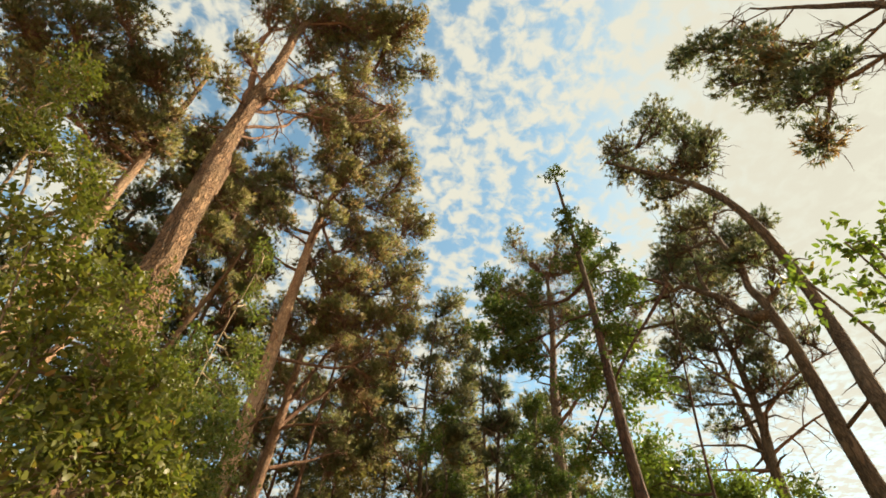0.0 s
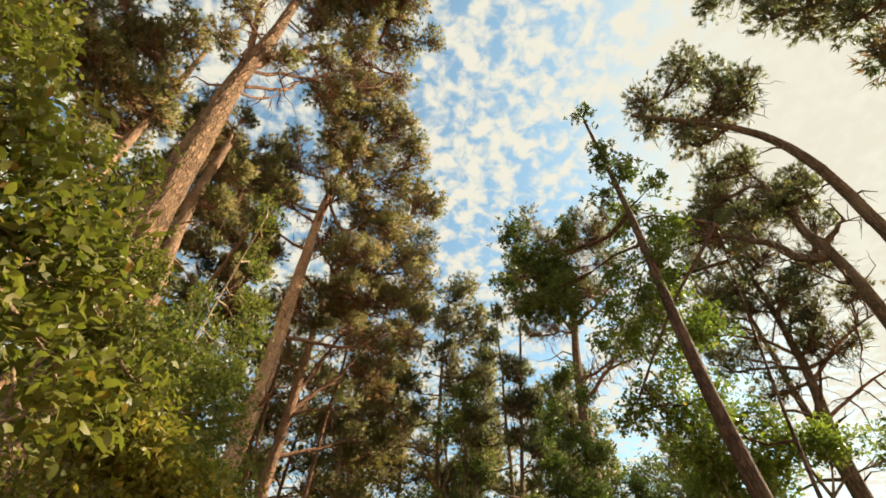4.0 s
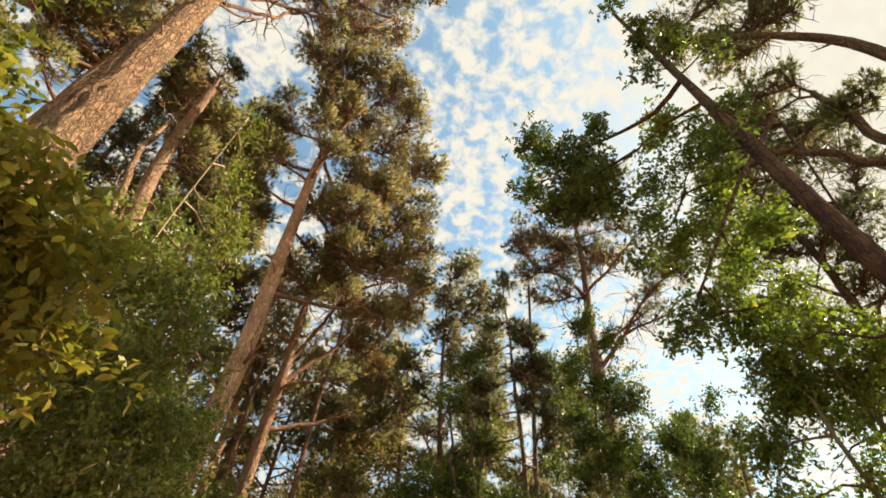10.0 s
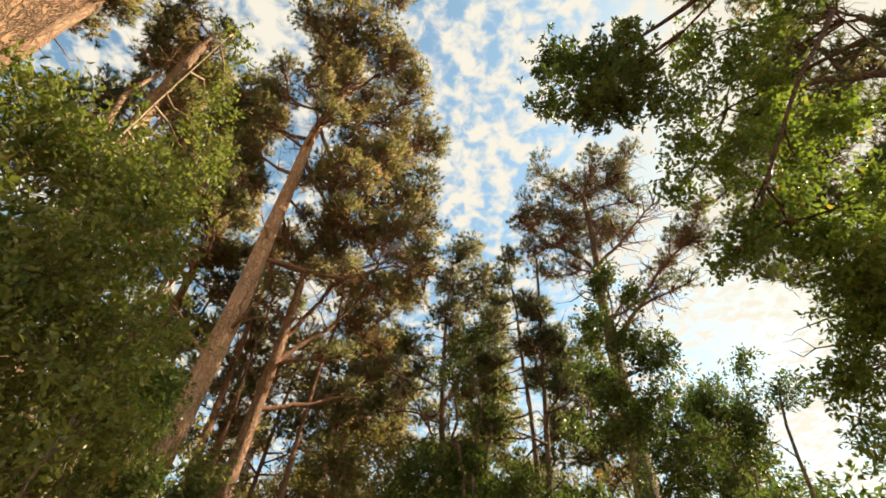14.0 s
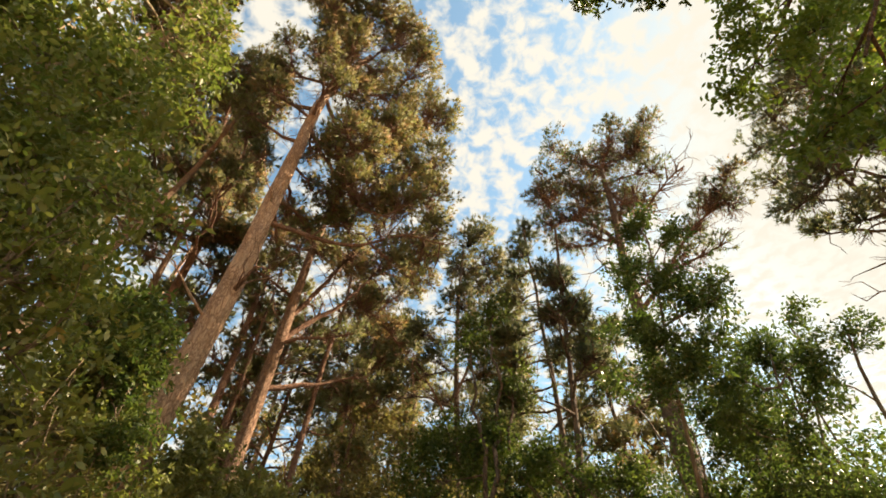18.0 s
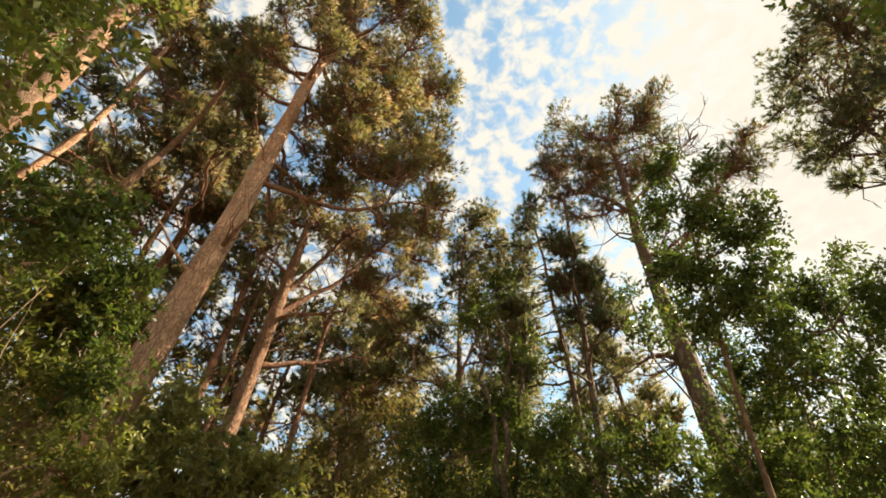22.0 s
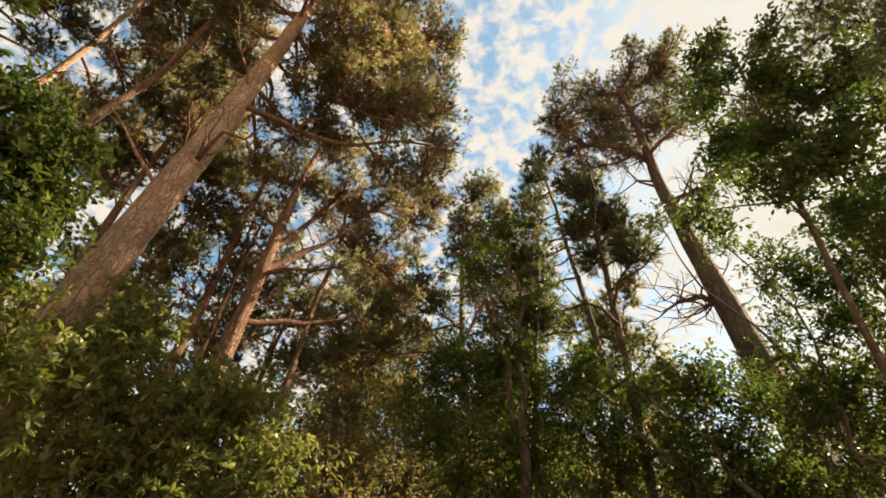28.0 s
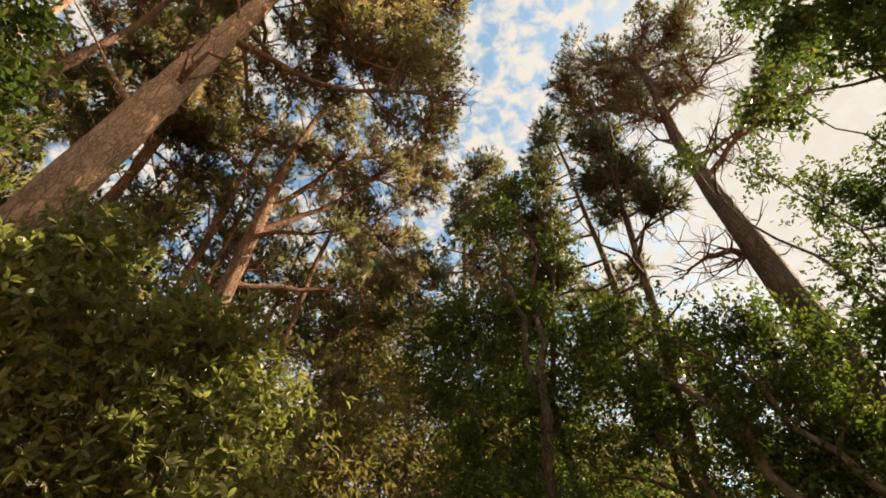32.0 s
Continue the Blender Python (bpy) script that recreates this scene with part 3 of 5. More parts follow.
def broadleaf(label, base, lobes, seed, leaf=0.09, mat=None, bark=None, density=1.0, stem=0.05, fill=True, trunk=None, name="broadleaf_tree", category="tree", forks=3, single=0, rounded=False, whorl=False, mains=()):
    """A leafy tree or tall shrub: stems, a limb with its leaves to each lobe."""
    mat, bark = mat or LEAF_DARK, bark or BARK_SMOOTH
    rng = np.random.default_rng(seed)
    base = np.array((*base, 0.0))
    root = tagged(new(name), label, category)
    root.location = base
    lobes = [(np.array(q[:3]) - base, q[3]) for q in lobes]
    if fill:                                              # lower foliage down to the ground
        for c, r in list(lobes):
            for h in (0.68, 0.38):
                if c[2] * h > 0.7:
                    d = c * h + rng.normal(size=3) * 0.25
                    lobes.append((d, -r))
    paths = []
    if trunk is not None:
        paths.append((smooth_path(np.array(trunk, float) - base, 0.4), stem))
    else:
        order = sorted(lobes, key=lambda q: -q[0][2])[:forks]
        for c, r in order:
            a = rng.normal(size=3) * 0.12; a[2] = -0.05
            paths.append((limb_path(a, c, rng, 0.0, 0.06), stem * rng.uniform(0.7, 1.1)))
    for p, r in paths:
        v, f = tube(p, np.linspace(r, r * 0.25, len(p)), 9, rng, 0.03)
        part("stem" if trunk is None else "trunk", mesh_of("stem", v, f, bark, True), root)
    limbs = []
    for knots in mains:                                   # bare hanging limbs
        p = smooth_path(np.array(knots, float) - base, 0.3)
        part("main_limb", mesh_of("main_limb", *tube(p, np.linspace(0.05, 0.018, len(p)), 8, rng, 0.06), bark, True), root)
        limbs.append(p)
    for c, r in lobes:
        thin = 0.45 if r < 0 else 1.0                     # lower foliage is sparser
        r = abs(r)
        best = min(paths, key=lambda q: np.min(np.linalg.norm(q[0] - c, axis=1)))[0]
        a = best[int(np.argmin(np.linalg.norm(best - (c - np.array([0, 0, 0.35 * r + 0.25])), axis=1)))]
        fork = fork_point(limbs, c, np.linalg.norm(c - a))
        a = a if fork is None else fork
        wood = Pieces()
        p = limb_path(a, c, rng, 0.03, 0.11)
        limbs.append(p)
        ln = np.linalg.norm(c - a)
        wood.add(*tube(p, np.linspace(0.014 + 0.011 * ln, 0.006, len(p)), 6))
        r *= 1.4
        m = int((10 * min(1.0, r / 0.35) + 40 * r * r / (leaf / 0.12) ** 1.2) * density * thin)
        cl = spray_points(rng, c, c - a, r, m, 0.9, 0.17)
        for q in cl[::3]:
            k = p[rng.integers(len(p) // 2, len(p))]
            tw = limb_path(k, q, rng, 0.03, 0.12)
            wood.add(*tube(tw, np.linspace(0.009, 0.003, len(tw)), 3))
        limb = part("limb", wood.mesh("limb", bark, True), root)
        way = unit(unit(cl - c) + np.array([0, 0, 0.25]) + rng.normal(size=cl.shape) * 0.4)
        reps = 3
        at = np.repeat(cl, reps, 0) + rng.normal(size=(m * reps, 3)) * leaf * 1.3
        fv, ff = leaf_sprays(rng, at, unit(np.repeat(way, reps, 0) + rng.normal(size=at.shape) * 0.5), 9, leaf, rounded, whorl)
        part("foliage", mesh_of("foliage", fv, ff, mat), limb, "", "stuff")
        if single and thin == 1.0:                        # leaves near the track, one by one
            for _ in range(int(single / (len(lobes) / (3 if fill else 1)))):
                i = rng.integers(len(at))
                lf = part("leaf", single_leaf_mesh(mat, int(rng.integers(3))), limb)
                d = Vector(unit(way[i // reps] + rng.normal(size=3) * 0.7))
                zz = Vector(unit(np.array([0, 0, 1.0]) + rng.normal(size=3) * 0.5))
                xx = d.cross(zz).normalized(); zz = xx.cross(d)
                rot = Matrix((xx, d, zz)).transposed().to_4x4()
                lf.matrix_basis = Matrix.Translation(Vector(at[i] + np.array(d) * leaf * 0.2)) @ rot @ Matrix.Scale(leaf * rng.uniform(0.75, 1.05), 4)
    return root


# ---- ground ----
def make_ground():
    rng = np.random.default_rng(5)
    xs = np.concatenate([-np.geomspace(1500, 40, 14), np.linspace(-36, 36, 73), np.geomspace(40, 1500, 14)])
    X, Y = np.meshgrid(xs, xs, indexing="ij")
    Z = rng.normal(size=X.shape) * 0.012 - 0.02
    n = len(xs)
    i, j = np.meshgrid(np.arange(n - 1), np.arange(n - 1), indexing="ij")
    f = np.stack([i * n + j, (i + 1) * n + j, (i + 1) * n + j + 1, i * n + j + 1], -1).reshape(-1, 4)
    # out of view; its pale colour is there to reflect light upward
    me = mesh_of("ground", np.stack([X, Y + 8, Z], -1).reshape(-1, 3), f, bounce_litter_material(), True)
    tagged(new("ground", me), "unseen forest track of dry litter, made pale to bounce light upward", "ground", "", "structure")


make_ground()

# ---- crowns: centre and radius of each leafy mass, in metres ----
LOBES_A = [
    (-8.8, 7.8, 29.2, 0.75), (-7.2, 8.5, 31.2, 1.33), (-5.1, 8.2, 30.3, 1.28), (-3.2, 8.4, 31.1, 1.12), (-2.5, 11.6, 33.0, 0.78), (-4.3, 11.6, 31.8, 1.1), (-5.6, 10.5, 27.4, 1.06), (-6.7, 9.9, 24.8, 0.79), (-4.0, 12.4, 28.8, 0.77), (-5.1, 11.3, 24.9, 0.71), (-7.9, 8.8, 28.2, 0.86), (-6.5, 9.7, 30.0, 1.26), (-4.5, 10.0, 32.2, 1.28), (-8.7, 6.7, 21.5, 0.43), (-8.4, 6.9, 18.6, 0.35), (-7.3, 8.5, 20.6, 0.35), (-6.2, 10.8, 22.9, 0.49), (-8.2, 8.2, 30.7, 1.45), (-5.8, 8.4, 31.5, 1.5), (-3.9, 9.1, 32.0, 1.2), (-9.1, 6.5, 26.4, 0.93)]
LOBES_C2 = [
    (-7.0, 13.6, 30.8, 1.3), (-5.7, 15.0, 32.0, 1.19), (-9.3, 15.8, 33.4, 1.12), (-9.3, 14.1, 30.5, 0.73), (-4.9, 16.7, 32.8, 1.05), (-11.1, 16.5, 29.9, 0.64), (-11.3, 16.9, 25.3, 0.55), (-3.6, 17.5, 30.4, 0.73), (-2.8, 22.5, 19.8, 0.63), (-3.4, 22.3, 17.7, 0.67), (-4.4, 21.2, 16.3, 0.52), (-5.3, 20.1, 18.8, 0.7), (-6.8, 19.2, 18.7, 0.58)]
LOBES_C3 = [
    (-7.1, 16.3, 23.4, 0.7), (-6.8, 16.2, 26.6, 1.02), (-8.0, 15.6, 24.7, 0.62), (-8.0, 15.5, 28.5, 1.01), (-6.0, 17.1, 19.6, 0.64), (-5.5, 18.1, 20.3, 0.6), (-4.7, 18.6, 22.9, 0.79)]
LOBES_NB2 = [
    (-15.9, 19.9, 30.4, 1.02), (-14.3, 22.8, 26.5, 1.21), (-14.9, 22.2, 23.4, 1.09), (-13.6, 23.9, 22.2, 1.1), (-16.6, 21.1, 24.5, 0.89), (-16.5, 21.2, 26.8, 0.95), (-14.2, 25.4, 20.8, 0.96), (-16.2, 21.9, 21.1, 0.82), (-17.0, 23.1, 19.7, 0.93), (-13.8, 18.3, 31.3, 0.85), (-15.2, 23.7, 21.2, 0.86), (-18.9, 21.7, 30.2, 0.9), (-16.9, 23.1, 31.1, 1.21), (-14.9, 24.5, 26.4, 0.95), (-16.2, 23.1, 27.4, 0.95), (-14.7, 24.6, 22.7, 0.85)]
LOBES_ZB = [
    (-18.2, 14.9, 21.6, 0.95), (-17.8, 15.4, 23.4, 0.95), (-17.4, 16.3, 24.1, 0.76), (-16.8, 16.6, 21.1, 0.67), (-17.5, 17.6, 20.3, 0.44), (-17.5, 15.8, 26.0, 0.65), (-17.0, 15.2, 18.7, 0.63), (-16.5, 17.5, 21.0, 0.41), (-18.0, 16.2, 21.6, 0.68)]
LOBES_C4 = [
    (-8.1, 19.5, 23.7, 0.68), (-6.8, 20.4, 22.4, 0.71), (-6.8, 19.8, 18.3, 0.44), (-7.9, 19.5, 19.1, 0.35), (-6.8, 20.1, 27.2, 0.86), (-5.3, 22.0, 27.4, 0.85), (-3.6, 23.5, 25.6, 0.83), (-5.0, 21.9, 21.1, 0.56), (-3.0, 24.3, 23.3, 0.56), (-4.3, 21.5, 30.6, 1.0), (-9.0, 20.2, 18.4, 0.46), (-7.9, 20.6, 17.7, 0.52), (-7.7, 21.2, 19.7, 0.65), (-6.7, 21.8, 19.3, 0.6), (-8.9, 20.0, 23.0, 0.53), (-8.7, 20.5, 15.8, 0.35)]
LOBES_QB = [
    (6.1, 18.5, 9.4, 0.35), (6.6, 18.0, 9.8, 0.3), (5.6, 19.2, 8.3, 0.35), (5.7, 19.0, 9.4, 0.3), (5.7, 18.7, 7.9, 0.32), (5.0, 19.5, 7.7, 0.3), (5.0, 19.4, 6.9, 0.31), (4.9, 19.4, 6.0, 0.3), (4.6, 20.4, 6.1, 0.3), (4.1, 20.0, 6.3, 0.3)]
LOBES_R3b = [
    (11.2, 14.3, 12.9, 0.35), (12.1, 14.8, 12.1, 0.35), (9.1, 16.6, 12.3, 0.35), (9.8, 16.1, 11.1, 0.36), (8.5, 17.2, 13.8, 0.35), (12.4, 13.7, 13.1, 0.35), (10.1, 15.3, 14.0, 0.49)]
LOBES_U5b = [
    (-8.2, 15.4, 8.1, 0.25), (-8.4, 16.0, 7.5, 0.25), (-8.0, 16.7, 7.4, 0.25), (-8.2, 16.4, 6.7, 0.25), (-7.9, 16.2, 8.1, 0.25), (-8.0, 16.0, 7.6, 0.25), (-8.4, 15.2, 7.8, 0.25), (-7.5, 16.5, 6.1, 0.25), (-7.8, 16.5, 5.8, 0.25)]
LOBES_NB = [
    (-14.5, 20.0, 31.3, 1.08), (-12.6, 20.1, 29.4, 0.89), (-15.7, 22.9, 33.5, 1.23), (-15.6, 23.2, 29.4, 0.97), (-15.6, 24.3, 26.7, 0.92), (-14.9, 23.4, 22.5, 0.72), (-16.9, 22.8, 21.2, 0.67), (-16.3, 22.7, 24.1, 0.69), (-17.1, 22.1, 32.5, 0.89), (-12.9, 18.9, 30.6, 0.83), (-12.2, 18.4, 25.8, 0.72), (-12.3, 19.2, 24.0, 0.7), (-10.8, 19.3, 21.7, 0.52), (-11.8, 19.4, 20.0, 0.55), (-11.8, 18.5, 27.9, 0.56), (-14.5, 17.3, 28.6, 0.49), (-12.9, 17.6, 26.4, 0.52)]
LOBES_Z = [
    (-15.7, 7.8, 20.8, 1.04), (-15.6, 8.8, 22.7, 1.18), (-14.4, 8.9, 24.1, 1.15), (-14.1, 9.2, 26.7, 1.01), (-14.6, 9.2, 19.4, 0.95), (-13.6, 9.8, 20.3, 1.01), (-13.8, 10.3, 22.9, 0.75), (-14.8, 10.9, 20.2, 0.78), (-13.4, 10.9, 20.6, 0.46), (-13.4, 9.4, 16.6, 0.49), (-15.7, 6.8, 25.6, 1.19), (-16.1, 6.5, 22.9, 1.3), (-17.8, 6.2, 22.4, 1.27), (-14.9, 8.7, 24.2, 1.07), (-15.0, 8.4, 20.8, 1.04), (-15.3, 7.3, 18.8, 0.91), (-15.2, 10.4, 22.9, 0.66)]
LOBES_B = [
    (-13.0, 12.6, 23.8, 0.7), (-12.5, 13.7, 23.9, 0.67), (-13.0, 13.2, 22.5, 0.68), (-12.4, 13.4, 26.1, 0.49), (-13.2, 13.0, 21.0, 0.38), (-10.9, 13.7, 21.0, 0.35), (-12.8, 12.0, 24.8, 0.5), (-14.2, 12.2, 25.1, 0.45), (-11.9, 14.1, 21.7, 0.7), (-11.2, 13.9, 18.7, 0.56), (-13.7, 12.7, 23.3, 0.54)]
LOBES_C = [
    (-8.1, 15.2, 30.8, 1.16), (-6.8, 16.2, 30.5, 1.36), (-4.9, 17.4, 32.1, 1.37), (-9.3, 18.4, 31.8, 1.28), (-7.0, 19.4, 32.5, 1.53), (-3.9, 18.0, 29.8, 1.02), (-5.3, 19.8, 29.5, 1.24), (-7.2, 18.3, 26.7, 1.21), (-3.3, 20.1, 27.8, 1.19), (-2.4, 20.4, 27.3, 0.71), (-4.7, 19.4, 24.4, 1.16), (-6.5, 20.0, 25.4, 1.11), (-3.0, 21.6, 24.7, 1.13), (-4.3, 20.9, 22.9, 1.15), (-5.6, 20.2, 21.7, 1.09), (-6.7, 18.3, 20.3, 0.87), (-5.8, 18.9, 18.2, 0.93), (-4.2, 20.6, 19.4, 1.02), (-3.0, 21.4, 21.3, 0.73), (-12.3, 16.8, 26.6, 0.74), (-10.9, 17.6, 28.4, 0.8), (-9.8, 16.5, 22.8, 0.73), (-10.6, 17.2, 21.8, 0.66)]
LOBES_D = [
    (-7.4, 24.9, 21.1, 0.91), (-5.8, 26.0, 21.5, 0.95), (-4.6, 28.2, 23.4, 1.06), (-3.4, 28.8, 25.8, 0.79), (-7.0, 27.2, 19.7, 0.62), (-9.2, 24.6, 21.2, 0.73), (-5.3, 27.4, 20.5, 0.64), (-9.1, 25.7, 26.0, 0.95), (-3.6, 28.2, 22.5, 0.57), (-3.8, 29.0, 26.4, 1.08), (-5.0, 27.7, 26.0, 1.04), (-6.9, 26.7, 26.1, 0.89), (-3.2, 29.1, 30.0, 0.83), (-8.0, 25.3, 26.0, 0.79), (-6.6, 27.6, 19.9, 0.79), (-5.6, 28.3, 19.0, 0.67), (-6.9, 25.4, 16.2, 0.53), (-4.6, 29.1, 18.2, 0.6), (-6.3, 28.1, 15.8, 0.53), (-11.3, 24.0, 21.5, 0.59), (-10.8, 22.9, 17.8, 0.43), (-9.3, 25.8, 22.8, 0.66)]
LOBES_E = [
    (7.8, 21.2, 25.3, 0.86), (6.7, 23.0, 26.3, 1.07), (8.3, 21.9, 24.0, 0.84), (4.3, 22.5, 23.8, 0.98), (2.8, 23.2, 23.7, 0.74), (4.8, 23.2, 22.7, 0.96), (3.2, 23.7, 21.9, 0.83), (6.4, 22.8, 23.2, 0.97), (7.7, 22.7, 22.5, 0.69), (3.4, 23.0, 19.3, 0.63), (4.4, 22.2, 19.2, 0.66), (6.4, 23.2, 21.7, 0.63), (3.0, 22.9, 25.6, 0.45), (8.6, 20.8, 27.0, 0.7), (6.6, 21.4, 26.5, 0.87), (4.4, 23.8, 30.2, 0.93), (5.6, 23.0, 27.0, 1.05), (7.5, 21.7, 25.5, 0.85), (3.7, 24.1, 25.4, 0.74), (5.3, 23.4, 23.5, 0.83), (6.5, 21.4, 21.1, 0.46)]
LOBES_Er = [
    (10.0, 19.9, 20.3, 0.43), (9.3, 20.1, 18.9, 0.49), (9.0, 21.1, 19.2, 0.42), (8.3, 21.6, 18.3, 0.37), (9.4, 20.2, 18.0, 0.35), (7.6, 21.9, 17.2, 0.35), (8.3, 20.6, 16.2, 0.35)]
LOBES_R2 = [
    (7.7, 9.1, 19.7, 0.62), (8.4, 8.8, 18.3, 0.61), (6.7, 10.0, 20.1, 0.57), (6.7, 10.3, 18.7, 0.49), (7.4, 10.0, 17.7, 0.63), (8.0, 9.3, 17.3, 0.52), (8.6, 8.2, 17.0, 0.35), (8.4, 8.6, 16.4, 0.36), (8.2, 9.0, 21.2, 0.35), (7.4, 9.6, 16.0, 0.35)]
LOBES_R4 = [
    (8.0, 10.7, 15.6, 0.4), (8.5, 10.2, 15.4, 0.3), (7.1, 11.5, 14.0, 0.4), (8.6, 10.1, 12.8, 0.3), (8.1, 10.7, 13.5, 0.4), (9.0, 9.6, 13.0, 0.2), (7.7, 11.0, 14.7, 0.4)]
LOBES_R3 = [
    (11.7, 15.2, 21.0, 0.94), (12.4, 14.1, 18.7, 0.93), (10.0, 15.0, 17.8, 0.83), (11.1, 14.6, 16.2, 0.85), (13.5, 14.1, 17.5, 0.79), (10.1, 15.5, 15.3, 0.76), (11.6, 15.4, 14.6, 0.68), (13.3, 14.7, 15.8, 0.52), (9.3, 16.7, 14.5, 0.49), (10.1, 16.3, 13.1, 0.36), (11.4, 15.2, 12.3, 0.35), (13.3, 13.1, 19.0, 0.57), (13.1, 14.5, 22.4, 0.58), (11.7, 14.4, 14.4, 0.63), (12.9, 14.2, 19.7, 0.71), (11.0, 14.7, 12.3, 0.39), (10.2, 16.6, 15.7, 0.48)]
LOBES_S = [
    (9.3, 6.1, 20.5, 0.61), (10.1, 5.7, 19.6, 0.8), (9.8, 5.1, 17.0, 0.67), (10.1, 5.0, 15.7, 0.61), (9.3, 6.5, 18.2, 0.4), (9.7, 6.2, 16.7, 0.42), (9.3, 5.5, 14.7, 0.41), (9.9, 4.9, 14.6, 0.41), (9.4, 7.3, 22.5, 0.35), (9.3, 5.9, 13.2, 0.35)]
LOBES_S2 = [
    (11.9, 18.1, 22.2, 0.78), (12.1, 17.3, 21.7, 0.57), (11.0, 18.7, 20.3, 0.51), (11.0, 17.6, 18.5, 0.64), (12.5, 17.0, 19.6, 0.78), (11.4, 17.6, 16.8, 0.61), (11.1, 19.4, 18.7, 0.49), (10.5, 18.4, 16.2, 0.51), (10.3, 18.6, 14.3, 0.38), (12.1, 15.6, 19.2, 0.61), (12.8, 16.5, 21.9, 0.51)]
LOBES_H = [
    (-1.0, 31.2, 29.8, 1.12), (0.4, 31.3, 28.0, 1.06), (-1.6, 32.3, 28.0, 1.38), (0.1, 32.9, 26.8, 1.36), (-1.7, 32.0, 24.3, 1.25), (0.5, 31.9, 23.1, 1.2), (-0.9, 32.9, 22.6, 1.21), (-4.2, 32.6, 22.4, 1.2), (0.8, 31.0, 19.6, 1.13), (-6.0, 32.8, 21.3, 0.92), (-3.0, 31.2, 19.1, 0.82), (-0.5, 31.5, 18.5, 0.96), (-4.4, 32.8, 19.2, 0.85), (1.4, 31.9, 18.4, 0.96), (-5.9, 32.7, 17.9, 0.82), (0.5, 31.2, 15.8, 0.85), (-2.7, 33.0, 17.7, 0.74), (-0.3, 31.4, 31.0, 0.84)]
LOBES_P = [
    (1.7, 23.9, 21.3, 0.35), (1.3, 23.6, 19.3, 0.42), (1.2, 23.9, 18.3, 0.5), (0.8, 23.9, 16.6, 0.54), (0.8, 24.3, 15.1, 0.59), (0.5, 24.0, 13.3, 0.48), (0.3, 24.0, 12.1, 0.45), (0.3, 24.2, 11.3, 0.36), (0.3, 24.6, 14.9, 0.35)]
LOBES_L = [
    (-17.8, 18.3, 31.5, 1.27), (-19.6, 19.1, 31.0, 1.16), (-17.1, 19.9, 31.1, 1.12), (-18.3, 20.6, 28.4, 1.23), (-19.3, 20.2, 26.8, 0.82), (-18.6, 21.6, 25.5, 0.87), (-18.3, 21.2, 22.9, 0.68), (-17.3, 21.8, 28.8, 0.85), (-17.6, 17.1, 31.8, 1.07), (-17.9, 21.0, 20.9, 0.48), (-18.9, 20.3, 21.8, 0.34)]
LOBES_K = [
    (-18.7, 20.6, 31.5, 1.25), (-16.7, 18.5, 32.1, 1.07), (-21.1, 24.2, 31.3, 1.36), (-19.3, 24.8, 30.0, 1.18), (-23.4, 23.7, 28.9, 1.12), (-26.2, 28.4, 33.7, 1.4), (-26.0, 25.2, 28.9, 1.16), (-19.8, 17.7, 33.3, 1.24), (-25.6, 28.5, 30.7, 1.31), (-25.1, 26.5, 28.2, 1.1), (-17.5, 23.0, 31.0, 1.09), (-17.9, 27.7, 29.7, 1.01)]
LOBES_N1 = [
    (-11.0, 33.5, 31.2, 1.44), (-9.8, 38.0, 30.9, 1.51), (-7.2, 38.7, 27.7, 1.44), (-10.9, 37.7, 24.6, 1.3), (-8.0, 38.5, 23.2, 1.3), (-6.6, 38.3, 31.8, 1.37), (-8.7, 38.3, 19.9, 1.22), (-11.7, 37.4, 20.6, 1.08), (-8.2, 38.5, 26.1, 1.8), (-11.2, 37.7, 22.3, 1.66), (-5.8, 38.9, 23.1, 1.73), (-8.2, 38.4, 20.8, 1.66), (-10.7, 36.9, 32.2, 1.3), (-8.8, 38.3, 23.9, 1.22), (-6.9, 38.8, 27.6, 1.15), (-12.1, 37.2, 26.0, 1.15)]
LOBES_T1 = [
    (-12.0, 42.0, 33.5, 2.03), (-14.7, 42.4, 29.7, 1.96), (-9.3, 44.0, 28.8, 1.96), (-12.2, 43.2, 24.8, 1.82), (-7.1, 44.4, 23.8, 1.82), (-9.2, 44.0, 21.0, 1.68)]
LOBES_G = [
    (2.2, 22.0, 15.6, 0.35), (2.5, 22.3, 14.7, 0.29), (1.8, 22.5, 14.4, 0.24), (2.9, 22.4, 13.8, 0.24), (2.0, 22.6, 12.8, 0.24), (1.8, 22.3, 16.4, 0.24), (2.8, 21.9, 12.5, 0.24), (2.5, 22.5, 16.3, 0.27), (2.9, 22.1, 14.3, 0.24), (2.7, 21.6, 11.7, 0.24), (2.0, 22.7, 14.3, 0.24)]
LOBES_T2 = [
    (-10.2, 42.5, 31.6, 1.68), (-7.3, 43.1, 29.4, 1.68), (-9.3, 42.7, 25.5, 1.68), (-10.6, 42.4, 22.2, 1.61), (-6.9, 43.2, 21.6, 1.61), (-12.9, 41.7, 24.8, 1.47), (-4.2, 43.5, 20.9, 1.61)]
LOBES_R1 = [
    (2.9, 7.9, 14.4, 0.1), (2.7, 8.1, 10.7, 0.1), (3.5, 7.4, 10.2, 0.1), (3.1, 7.7, 8.2, 0.1), (2.8, 8.0, 7.5, 0.1), (3.0, 7.8, 12.0, 0.2), (3.2, 7.7, 11.1, 0.2)]
